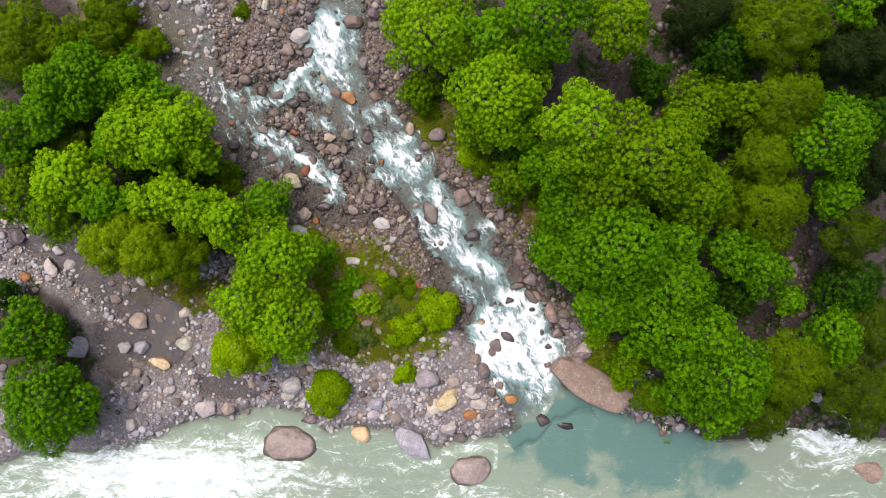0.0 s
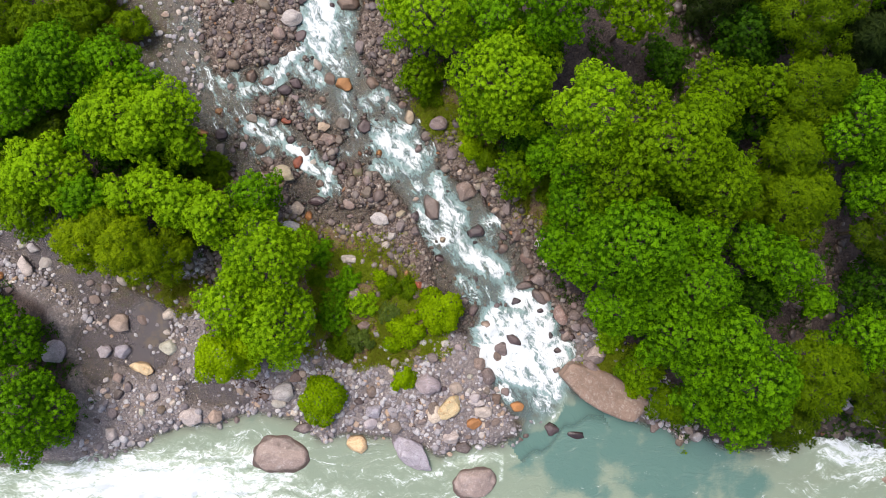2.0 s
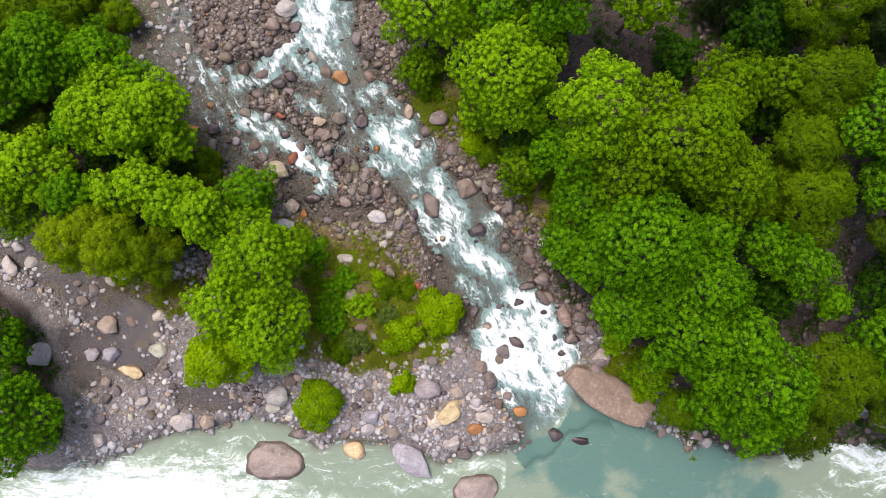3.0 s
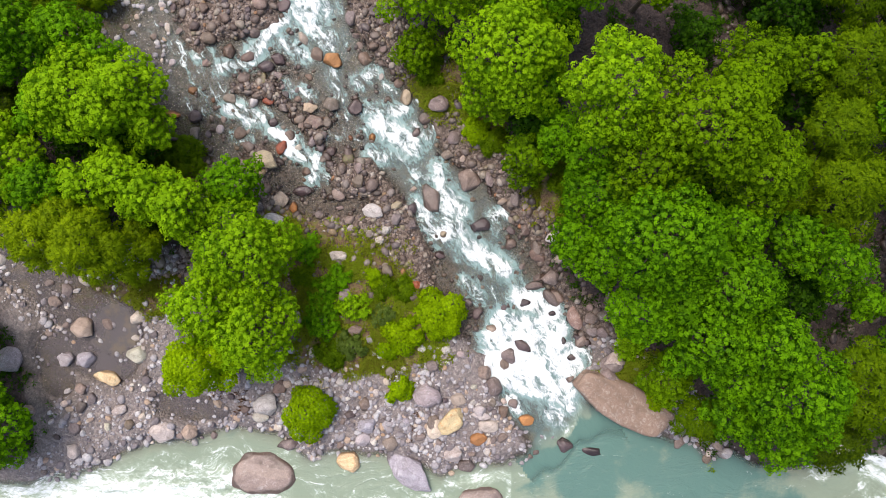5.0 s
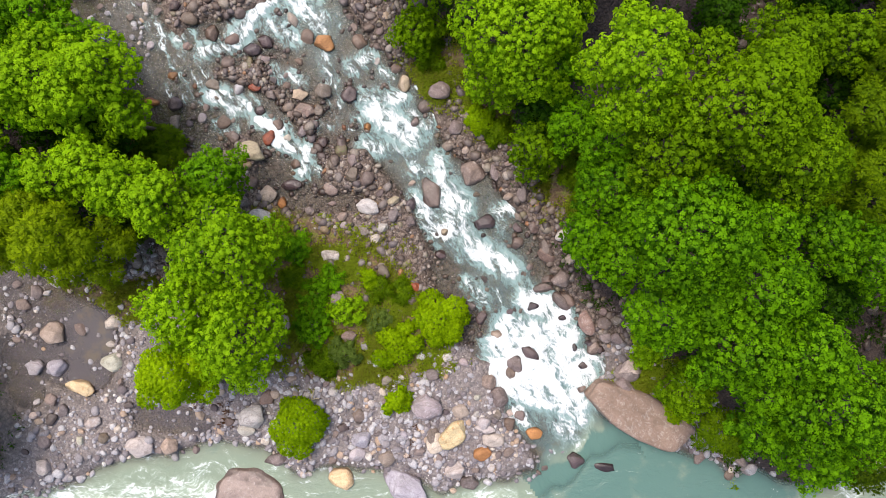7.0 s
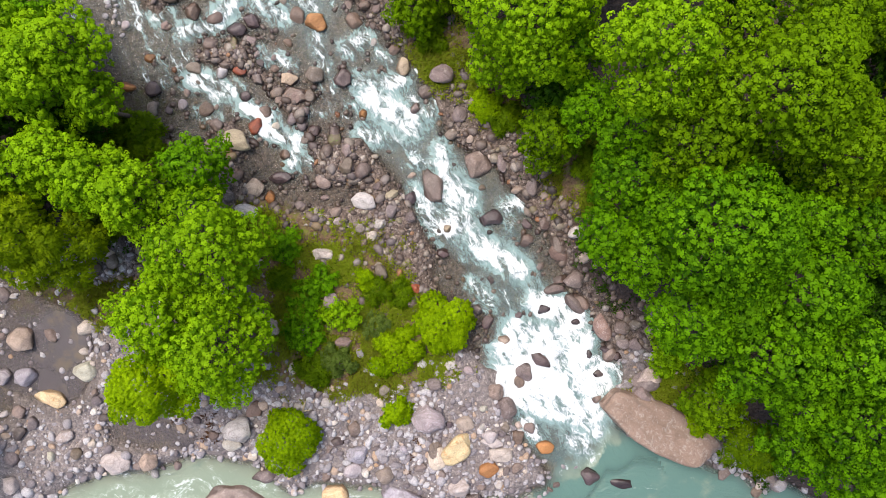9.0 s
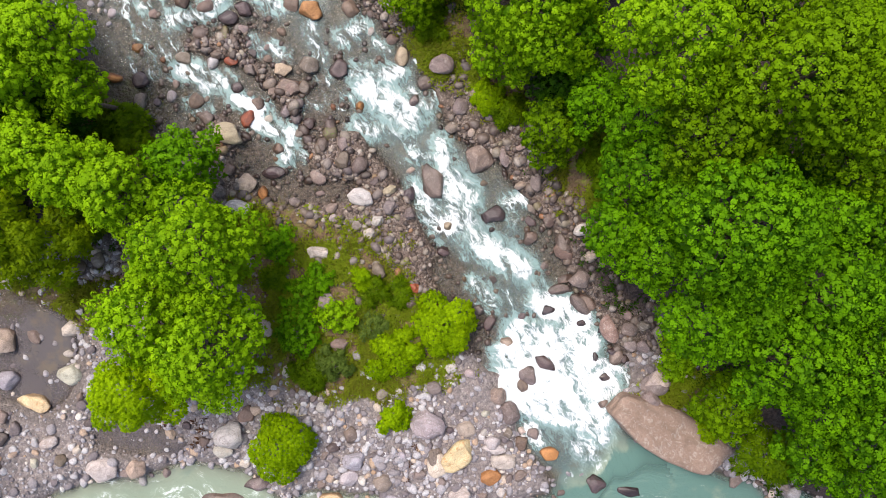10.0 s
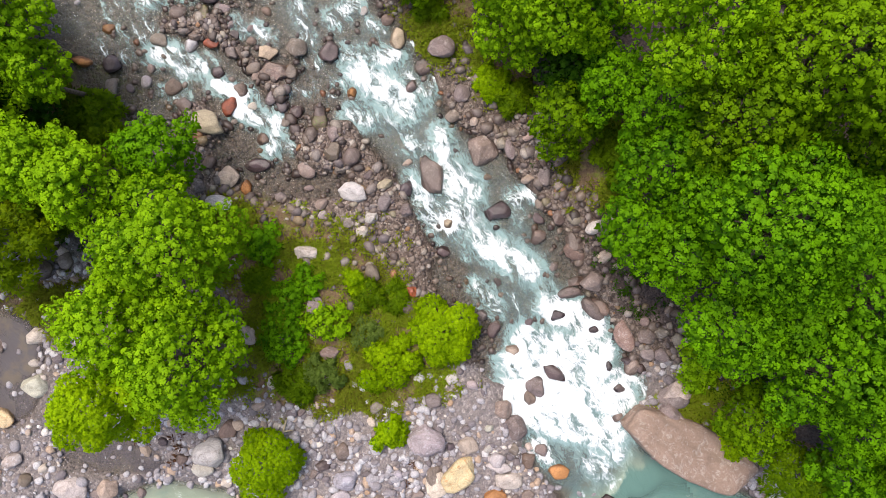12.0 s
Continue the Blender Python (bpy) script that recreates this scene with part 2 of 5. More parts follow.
STREAM_TONES = ((0.135, 0.2, 0.195), (0.18, 0.19, 0.165), (0.16, 0.165, 0.14), (0.32, 0.46, 0.445))
RIVER_TONES = ((0.235, 0.285, 0.21), (0.26, 0.285, 0.205), (0.105, 0.19, 0.16), (0.42, 0.49, 0.39))
POOL_TONES = ((0.1, 0.085, 0.088), (0.13, 0.112, 0.112), (0.12, 0.103, 0.106), (0.1, 0.09, 0.09))
STREAM_WATER = water_material("glacial_water", 1.3, STREAM_TONES, RIVER_TONES)
POOL_WATER = water_material("still_pool_water", 5.0, POOL_TONES, POOL_TONES)


def leaf_material(name, dark, light, glow, rough=0.55):
    """Thin leaves: they shine a little and let light through; the tone differs from spray to spray, and carries painted
    shade within each.
    """
    m, n, l, b = material(name, rough)
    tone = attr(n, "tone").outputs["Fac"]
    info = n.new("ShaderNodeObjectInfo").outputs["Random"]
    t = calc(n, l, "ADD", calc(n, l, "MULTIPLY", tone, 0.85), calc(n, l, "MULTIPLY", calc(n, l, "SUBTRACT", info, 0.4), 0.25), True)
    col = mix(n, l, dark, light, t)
    l.new(col, b.inputs["Base Color"])
    b.inputs["Specular IOR Level"].default_value = 0.06
    tr = n.new("ShaderNodeBsdfTranslucent")
    l.new(mix(n, l, col, glow, 0.5), tr.inputs[0])
    mx = n.new("ShaderNodeMixShader")
    mx.inputs[0].default_value = 0.46
    l.new(b.outputs[0], mx.inputs[1])
    l.new(tr.outputs[0], mx.inputs[2])
    l.new(mx.outputs[0], n["Material Output"].inputs[0])
    return m


LEAF = {
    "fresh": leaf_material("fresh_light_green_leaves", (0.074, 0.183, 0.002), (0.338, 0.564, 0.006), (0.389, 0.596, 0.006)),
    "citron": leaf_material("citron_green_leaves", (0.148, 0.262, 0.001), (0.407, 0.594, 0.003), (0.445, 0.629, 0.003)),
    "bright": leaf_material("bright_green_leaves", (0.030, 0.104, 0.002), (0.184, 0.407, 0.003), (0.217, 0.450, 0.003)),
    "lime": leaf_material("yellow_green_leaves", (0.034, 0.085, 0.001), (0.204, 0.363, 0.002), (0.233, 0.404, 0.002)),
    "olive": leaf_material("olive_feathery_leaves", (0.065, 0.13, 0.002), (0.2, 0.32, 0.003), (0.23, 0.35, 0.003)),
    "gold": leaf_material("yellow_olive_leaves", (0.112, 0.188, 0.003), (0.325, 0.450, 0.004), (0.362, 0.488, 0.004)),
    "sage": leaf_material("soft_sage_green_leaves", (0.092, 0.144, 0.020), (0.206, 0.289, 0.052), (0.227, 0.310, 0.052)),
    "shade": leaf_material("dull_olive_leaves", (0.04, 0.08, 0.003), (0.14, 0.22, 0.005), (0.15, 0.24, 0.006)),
    # low plants under tall crowns: shade is put into this darkened green
    "dark": leaf_material("shaded_green_leaves", (0.015, 0.052, 0.003), (0.060, 0.155, 0.003), (0.069, 0.172, 0.004)),
    "pine": leaf_material("dark_olive_needles", (0.013, 0.028, 0.007), (0.047, 0.073, 0.012), (0.052, 0.077, 0.012)),
    "grass": leaf_material("wild_grass_and_herbs", (0.166, 0.150, 0.020), (0.238, 0.341, 0.012), (0.269, 0.361, 0.012)),
    "maroon": leaf_material("reddish_brown_herbs", (0.060, 0.026, 0.017), (0.146, 0.077, 0.043), (0.146, 0.077, 0.043)),
}


def bark_material():
    m, n, l, b = material("grey_brown_bark", 0.9)
    co = n.new("ShaderNodeTexCoord").outputs["Object"]
    w = noise_tex(n, l, 9, 5, co, 0.7)
    r = ramp(n, [(0.3, (0.05, 0.035, 0.025)), (0.7, (0.19, 0.14, 0.11))])
    l.new(w.outputs[0], r.inputs[0])
    l.new(r.outputs[0], b.inputs["Base Color"])
    bump(n, l, w.outputs[0], 0.6, 0.03, b)
    return m


BARK = bark_material()


def wood_material():
    m, n, l, b = material("bleached_driftwood", 0.8)
    co = n.new("ShaderNodeTexCoord").outputs["Object"]
    st = n.new("ShaderNodeMapping")
    st.inputs["Scale"].default_value = (2, 14, 14)
    l.new(co, st.inputs["Vector"])
    w = noise_tex(n, l, 2.0, 5, st.outputs[0], 0.7)
    r = ramp(n, [(0.3, (0.22, 0.16, 0.1)), (0.7, (0.5, 0.42, 0.3))])
    l.new(w.outputs[0], r.inputs[0])
    l.new(r.outputs[0], b.inputs["Base Color"])
    bump(n, l, w.outputs[0], 0.5, 0.02, b)
    return m


DRIFTWOOD = wood_material()

# ---- plan: channels as x, y, half width, depth; rapids as two ends, half width, whiteness; shore and forest edge as x, y ----
TORRENT = [(-7.2, 16.7, 1.98, 0.8), (-7.9, 14.1, 2.05, 0.8), (-7.3, 11.8, 2.06, 0.8), (-6.6, 10.5, 2.19, 0.7), (-5.0, 9.2, 2.07, 0.62), (-3.7, 7.6, 2.21, 0.7), (-2.7, 6.0, 2.02, 0.8), (-1.5, 4.0, 1.85, 0.8), (-0.1, 2.6, 2.10, 0.9), (0.7, 0.9, 2.24, 0.85), (2.1, -0.4, 2.04, 0.85), (2.9, -2.1, 2.05, 0.85), (4.0, -3.5, 2.12, 0.9), (5.0, -5.2, 2.58, 0.95), (5.7, -7.3, 3.10, 1.0), (5.9, -9.4, 2.60, 1.0), (7.0, -11.2, 2.29, 1.0), (8.4, -13.7, 2.09, 1.0)]
SHALLOWS = [(-18.4, 15.9, 2.61, 0.5), (-18.2, 14.0, 2.55, 0.5), (-17.9, 12.4, 2.43, 0.52), (-16.8, 10.4, 2.18, 0.55), (-15.4, 9.2, 1.98, 0.55), (-14.9, 7.2, 1.79, 0.55), (-13.6, 6.1, 1.53, 0.6), (-12.7, 4.7, 1.07, 0.5)]
BRANCH = [(-8.6, 11.8, 1.33, 0.6), (-11.4, 10.7, 1.46, 0.55), (-13.0, 10.5, 1.52, 0.55), (-14.1, 9.2, 1.39, 0.55), (-13.8, 7.9, 1.19, 0.55), (-11.9, 7.4, 1.46, 0.55), (-10.0, 6.7, 1.40, 0.55), (-9.3, 5.6, 1.27, 0.55), (-8.2, 4.6, 1.27, 0.55), (-7.7, 2.9, 1.01, 0.5), (-6.4, 2.1, 0.74, 0.48), (-5.0, 2.1, 0.67, 0.45)]
MOSAIC = [(-6.6, 9.9, 2.20, 0.5), (-8.6, 9.5, 1.66, 0.45), (-6.3, 7.8, 1.84, 0.45), (-5.0, 6.3, 1.51, 0.48), (-6.3, 5.6, 1.17, 0.42)]
PUDDLE = [(-9.5, 3.6, 1.21, 0.45), (-8.4, 2.8, 1.41, 0.52), (-7.7, 2.1, 1.08, 0.5)]
SIDE_POOL = [(1.5, 2.8, 1.22, 0.8), (2.5, 1.1, 1.22, 0.7), (3.8, -0.4, 1.50, 0.6), (4.8, -2.1, 1.23, 0.55)]
EDDY = [(0.4, -1.8, 1.53, 0.5), (1.7, -3.9, 1.54, 0.5), (2.4, -5.6, 1.37, 0.5)]
STILL_POOL = [(-30.5, 2.6, 1.6, 0.6), (-26.8, 0.4, 2.0, 0.7), (-23.7, -1.8, 2.1, 0.6), (-22.4, -3.8, 1.8, 0.5), (-20.1, -5.2, 2.0, 0.65), (-19.8, -7.2, 1.4, 0.6), (-23.5, -6.4, 1.3, 0.5), (-23.3, -8.4, 1.2, 0.5)]
DARK_POOL = [(-16.8, -9.8, 0.8, 0.4), (-15.2, -10.0, 0.95, 0.5), (-13.6, -10.2, 0.7, 0.4)]
UPPER_RAPIDS = [
    (-8.2, 15.6, -8.2, 13.8, 1.03, 1.10),
    (-17.0, 14.4, -16.3, 14.6, 0.26, 0.50),
    (-6.7, 14.7, -7.8, 12.8, 0.66, 0.90),
    (-12.5, 13.8, -12.3, 13.4, 0.26, 0.60),
    (-9.3, 13.1, -10.3, 12.6, 0.29, 0.80),
    (-17.8, 13.0, -17.1, 12.5, 0.29, 0.45),
    (-15.0, 13.0, -15.3, 12.0, 0.29, 0.45),
    (-8.2, 13.1, -6.8, 11.7, 0.66, 0.70),
    (-10.3, 12.4, -11.4, 11.0, 0.44, 1.00),
    (-9.6, 11.7, -8.4, 11.0, 0.33, 0.85),
    (-15.9, 11.6, -15.5, 10.6, 0.44, 0.55),
    (-14.6, 10.9, -14.1, 11.1, 0.29, 0.80),
    (-11.4, 10.6, -13.4, 10.2, 0.33, 0.80),
    (-5.2, 9.4, -4.3, 10.0, 0.36, 0.80),
]
BRAIDED_RAPIDS = [
    (-14.6, 9.8, -13.3, 8.7, 0.46, 0.60),
    (-6.7, 10.0, -6.3, 8.3, 0.31, 0.65),
    (-9.4, 9.2, -9.1, 8.9, 0.20, 0.80),
    (-3.6, 9.2, -3.0, 8.8, 0.20, 0.70),
    (-8.5, 8.9, -8.0, 8.5, 0.25, 0.70),
    (-1.6, 8.4, -1.2, 8.1, 0.20, 0.70),
    (-15.0, 8.2, -14.2, 7.9, 0.25, 0.60),
    (-15.2, 7.9, -14.2, 7.9, 0.29, 0.60),
    (-4.6, 7.8, -2.5, 7.8, 0.36, 0.90),
    (-12.8, 7.9, -11.2, 7.3, 0.43, 0.95),
    (-11.9, 7.0, -10.8, 7.5, 0.31, 0.80),
    (-4.7, 6.8, -4.2, 7.6, 0.25, 0.70),
    (-6.3, 7.6, -5.5, 6.8, 0.25, 0.60),
    (-0.7, 7.6, -1.0, 6.2, 0.25, 0.85),
]
MIDDLE_RAPIDS = [
    (-2.0, 7.1, -1.3, 6.2, 0.20, 0.50),
    (-7.0, 6.3, -6.0, 6.6, 0.25, 0.55),
    (-4.0, 7.1, -2.0, 5.6, 0.66, 1.05),
    (-10.3, 6.5, -9.2, 6.1, 0.31, 0.90),
    (-12.5, 6.2, -11.8, 6.0, 0.20, 0.70),
    (-5.7, 6.2, -5.0, 6.0, 0.20, 0.50),
    (-9.4, 5.4, -8.3, 5.0, 0.36, 0.90),
    (-4.4, 5.3, -3.7, 5.0, 0.36, 0.85),
    (-3.7, 5.0, -1.5, 4.9, 0.41, 0.60),
    (-2.5, 5.6, -1.4, 3.9, 0.51, 0.55),
    (-7.7, 5.0, -8.0, 3.6, 0.28, 0.90),
    (-8.0, 4.0, -7.1, 3.8, 0.20, 0.70),
    (-2.0, 3.9, -0.8, 3.7, 0.20, 0.80),
    (-0.5, 4.5, -0.1, 2.9, 0.36, 1.00),
]
NARROW_RAPIDS = [
    (-0.1, 2.9, 0.9, 1.9, 0.56, 1.00),
    (-1.9, 2.4, -1.4, 1.5, 0.20, 0.90),
    (2.8, 1.5, 3.6, 1.7, 0.36, 0.75),
    (2.8, 1.5, 3.2, 0.5, 0.23, 0.60),
    (-1.5, 1.6, -0.2, 0.3, 0.64, 0.80),
    (0.0, 1.9, 1.3, -0.2, 0.66, 0.85),
    (1.3, -0.2, 3.5, -1.7, 0.61, 1.05),
    (0.8, -0.9, 1.6, -1.1, 0.20, 0.80),
    (2.6, -2.0, 3.1, -3.4, 0.36, 0.45),
    (4.3, -2.6, 4.7, -3.0, 0.23, 0.80),
    (1.2, -2.4, 2.1, -3.4, 0.31, 0.85),
    (3.6, -3.5, 4.8, -3.4, 0.20, 0.60),
    (4.5, -3.4, 6.5, -4.3, 0.66, 1.00),
    (6.8, -3.8, 6.9, -5.4, 0.25, 0.50),
]
LOWER_RAPIDS = [
    (3.4, -4.8, 6.8, -5.4, 0.66, 1.10),
    (2.1, -6.1, 3.0, -6.0, 0.20, 0.60),
    (3.1, -5.9, 6.5, -6.4, 0.87, 1.15),
    (7.3, -6.4, 8.9, -7.2, 0.41, 0.70),
    (2.6, -7.4, 7.6, -7.5, 0.92, 1.15),
    (3.4, -8.2, 7.3, -9.3, 0.87, 1.10),
    (6.8, -9.1, 7.6, -10.1, 0.51, 0.90),
    (3.9, -9.6, 4.6, -10.4, 0.41, 0.75),
    (6.3, -10.1, 7.4, -11.5, 0.61, 0.60),
    (26.1, -12.8, 27.3, -13.6, 0.92, 0.80),
    (27.3, -14.0, 30.0, -14.4, 0.74, 0.90),
    (23.0, -14.0, 23.8, -14.7, 0.52, 0.70),
    (0.1, -14.9, 3.5, -14.5, 0.37, 0.70),
    (3.9, -14.5, 3.9, -16.1, 0.22, 0.70),
]
SHORE = [(-39.6, -16.9), (-31.7, -15.6), (-25.7, -14.8), (-20.1, -13.6), (-18.3, -12.1), (-15.6, -12.3), (-12.8, -11.6), (-10.4, -12.1), (-8.8, -13.2), (-3.5, -13.3), (0.2, -14.4), (4.8, -13.8), (6.7, -12.6), (8.3, -10.5), (11.0, -10.7), (14.0, -12.4), (17.0, -13.7), (23.7, -13.6), (25.8, -12.8), (29.3, -13.2), (33.1, -14.1), (43.3, -15.3)]
FOREST_EDGE = [(17.4, -13.7), (15.2, -10.8), (12.2, -8.2), (9.3, -4.9), (6.2, -1.6), (5.9, 0.9), (3.5, 3.7), (0.2, 8.5), (-3.1, 12.4), (-3.7, 19.8)]


# ---- the lie of the land ----
def slope_z(x, y):
    return 0.06 * np.clip(y, -40, 60) - 0.035 * np.clip(x, -60, 60) - 0.7


def smooth(t):
    t = np.clip(t, 0, 1)
    return t * t * (3 - 2 * t)


def waves(x, y, size, seed):
    """Soft value noise over the plan, about -1 to 1."""
    rng = np.random.RandomState(seed)
    table = rng.rand(64, 64) * 2 - 1
    u, v = np.asarray(x) / size + 17.3, np.asarray(y) / size + 9.1
    i, j = np.floor(u).astype(int), np.floor(v).astype(int)
    a, b = smooth(u - i), smooth(v - j)
    g = lambda p, q: table[p % 64, q % 64]
    return (g(i, j) * (1 - a) + g(i + 1, j) * a) * (1 - b) + (g(i, j + 1) * (1 - a) + g(i + 1, j + 1) * a) * b


CHANNELS = [TORRENT, SIDE_POOL, BRANCH, SHALLOWS, MOSAIC, PUDDLE, EDDY, STILL_POOL, DARK_POOL]
RAPIDS = UPPER_RAPIDS + BRAIDED_RAPIDS + MIDDLE_RAPIDS + NARROW_RAPIDS + LOWER_RAPIDS


def along_line(x, y, x0, y0, x1, y1):
    """Share of the way along a line, distance from it, and the line's length."""
    ex, ey = x1 - x0, y1 - y0
    n = math.hypot(ex, ey)
    t = np.clip(((x - x0) * ex + (y - y0) * ey) / n ** 2, 0, 1)
    return t, np.hypot(x - x0 - t * ex, y - y0 - t * ey), n


def currents(x, y):
    """Depth of the channel at each place, and how near its bank is (1: midstream, 0: bank)."""
    x, y = np.asarray(x, float), np.asarray(y, float)
    depth, best = np.zeros(x.shape), np.zeros(x.shape) - 9
    for line in CHANNELS:
        for (x0, y0, w0, d0), (x1, y1, w1, d1) in zip(line, line[1:]):
            t, d, _ = along_line(x, y, x0, y0, x1, y1)
            q = 1 - d / (w0 + (w1 - w0) * t)
            depth = np.maximum(depth, (d0 + (d1 - d0) * t) * smooth(q * 1.8 + 0.4))
            best = np.maximum(best, q)
    return depth, best


def whiteness(x, y, reach=1.0, more=0.0):
    """How strongly the water breaks; with more reach, how far its bubbles drift."""
    x, y = np.asarray(x, float), np.asarray(y, float)
    foam = np.zeros(x.shape)
    for x0, y0, x1, y1, w, f in RAPIDS:
        t, d, _ = along_line(x, y, x0, y0, x1, y1)
        foam = np.maximum(foam, f * smooth(1.5 - d / (reach * w + more)))
    return foam


SHORE_X, SHORE_Y = [p[0] for p in SHORE], [p[1] for p in SHORE]
EDGE_X, EDGE_Y = [p[0] for p in FOREST_EDGE], [p[1] for p in FOREST_EDGE]


def shore_y(x):
    return np.interp(x, SHORE_X, SHORE_Y) + 0.35 * waves(x, x * 0, 1.3, 5)


def river_z(x):
    return -0.035 * np.clip(x, -60, 60) - 1.95


def ground_z(x, y):
    x, y = np.asarray(x, float), np.asarray(y, float)
    depth = currents(x, y)[0]
    calm = 1 - 0.55 * smooth(depth / 0.45)
    z = slope_z(x, y) + calm * (0.16 * waves(x, y, 2.3, 1) + 0.09 * waves(x, y, 0.9, 2) + 0.04 * waves(x, y, 0.4, 3))
    right = x - np.interp(y, EDGE_Y, EDGE_X)
    z = z + 0.7 * smooth((right - 0.5) / 4)
    z = z + 0.35 * np.exp(-(((x + 6) / 4.5) ** 2 + ((y + 4) / 4.5) ** 2)) + 0.5 * np.exp(-(((x + 25) / 5) ** 2 + ((y - 5) / 6) ** 2))
    z = z - depth
    into = shore_y(x) - y
    z = z - 1.7 * smooth((into + 1.5) / 3.2)
    z = z + 9 * smooth((into - 18) / 30)
    return z + 14 * smooth((np.hypot(x, y) - 45) / 160) * smooth((into + 40) / -30 + 1)


def water_z(x, y):
    s = slope_z(x, y) - 0.3
    k = smooth((y - shore_y(x) + 0.3) / 1.6)
    return np.maximum(river_z(x), river_z(x) * (1 - k) + s * k)


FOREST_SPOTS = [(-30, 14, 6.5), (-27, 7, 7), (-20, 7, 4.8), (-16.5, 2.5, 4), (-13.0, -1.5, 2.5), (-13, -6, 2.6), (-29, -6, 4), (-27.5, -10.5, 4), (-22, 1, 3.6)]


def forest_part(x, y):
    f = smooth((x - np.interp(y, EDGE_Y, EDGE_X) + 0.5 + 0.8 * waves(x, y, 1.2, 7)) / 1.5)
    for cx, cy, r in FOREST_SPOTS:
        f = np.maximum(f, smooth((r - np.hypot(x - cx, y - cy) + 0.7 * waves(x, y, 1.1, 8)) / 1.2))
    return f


TURF_SPOTS = [(-6.3, -3.4, 3.8, 3.6), (-8.6, -0.6, 3.2, 1.8), (-1.8, -4.6, 2.2, 1.8), (-9.5, 0.5, 2.0, 1.5), (-5, -6.4, 4.5, 1.6), (2.2, 7.4, 1.4, 1.8), (-0.6, 9.4, 1.6, 1.8), (7, 3.0, 2, 2), (-19, -3.2, 3.4, 1.2), (-15.6, 5.3, 2, 2), (11.5, -8.6, 2.5, 1.8), (-22, 14, 4, 3)]


def turf_part(x, y):
    g = np.zeros(np.shape(x))
    for cx, cy, rx, ry in TURF_SPOTS:
        g = np.maximum(g, smooth(1.5 - np.hypot((x - cx) / rx, (y - cy) / ry)))
    far = smooth((np.hypot(x, y) - 36) / 10)
    return np.maximum(g, far)


def is_dry(x, y):
    return (y < -6.3 + 0.8 * waves(x, y, 1.5, 51)) | (x < -16)


def attribute(mesh, name, values):
    a = mesh.attributes.new(name, "FLOAT_VECTOR" if values.ndim == 2 else "FLOAT", "POINT")
    a.data.foreach_set("vector" if values.ndim == 2 else "value", values.astype(np.float32).ravel())


def mesh_from(name, verts, faces, mat, smooth_shade=True):
    """A mesh from numpy arrays of places and of faces of one size."""
    me = bpy.data.meshes.new(name)
    k = faces.shape[1]
    me.vertices.add(len(verts))
    me.vertices.foreach_set("co", np.asarray(verts, np.float32).ravel())
    me.loops.add(faces.size)
    me.loops.foreach_set("vertex_index", faces.astype(np.int32).ravel())
    me.polygons.add(len(faces))
    me.polygons.foreach_set("loop_start", np.arange(0, faces.size, k, dtype=np.int32))
    me.update(calc_edges=True)
    if smooth_shade:
        me.polygons.foreach_set("use_smooth", np.ones(len(faces), bool))
    me.materials.append(mat)
    return me


def sheet(xs, ys):
    x, y = np.meshgrid(xs, ys)
    i = np.arange(x.size).reshape(x.shape)
    f = np.stack([i[:-1, :-1], i[:-1, 1:], i[1:, 1:], i[1:, :-1]], -1).reshape(-1, 4)
    return x.ravel(), y.ravel(), f


def axis(low, high, step):
    far = np.cumsum(0.5 * 1.28 ** np.arange(24))
    return np.concatenate([low - far[::-1], np.arange(low, high, step), high + far])


gx, gy, gf = sheet(axis(-34, 34, 0.17), axis(-22, 22, 0.17))
gz = ground_z(gx, gy)
me = mesh_from("ground", np.stack([gx, gy, gz], 1), gf, GROUND)
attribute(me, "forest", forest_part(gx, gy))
attribute(me, "turf", turf_part(gx, gy))
attribute(me, "dry", is_dry(gx, gy).astype(float))
attribute(me, "wet", 0.6 * smooth((currents(gx, gy)[1] + 0.7) / 0.5) * (gx < -15) * (gy < 4) + smooth((water_z(gx, gy) + np.where((gx < -12) & (gy < 1.5) | (gy < -7) & (gx < 4), 0.0, 0.2) - gz) / 0.25) + 0.2 * smooth((gx - np.interp(gy, EDGE_Y, EDGE_X) + 3.2) / 1.2) * smooth((12 - gx) / 4))
tagged(new("ground", me), "brown gravelly valley floor with mossy turf and forest soil darkened for tree shade", "ground", kind="structure")



# ---- stones ----
def stone_shape(seed, finish, cuts=9, lump=0.12):
    """A worn boulder of unit radius: a ball cut by random planes, with rounded edges and lumps. Returns places and triangles."""
    rng = random.Random(seed)
    bm = bmesh.new()
    bmesh.ops.create_icosphere(bm, subdivisions=finish, radius=1)
    co = np.array([v.co[:] for v in bm.verts])
    fa = np.array([[v.index for v in f.verts] for f in bm.faces])
    bm.free()
    for _ in range(cuts):
        d = np.array([rng.gauss(0, 1), rng.gauss(0, 1), rng.gauss(0, 0.8)])
        d /= np.linalg.norm(d)
        off = rng.uniform(0.6, 0.9)
        s = co @ d
        over = np.maximum(s - off, 0)
        co = co - np.outer(over * 0.88, d)
    for f, a in ((1.3, lump), (3.1, lump * 0.35)):
        o = rng.uniform(0, 50)
        k = np.array([noise.noise(Vector((c[0] * f + o, c[1] * f, c[2] * f))) for c in co])
        co = co * (1 + a * k)[:, None]
    co /= np.abs(co).max(0)
    return co, fa


STONES = []


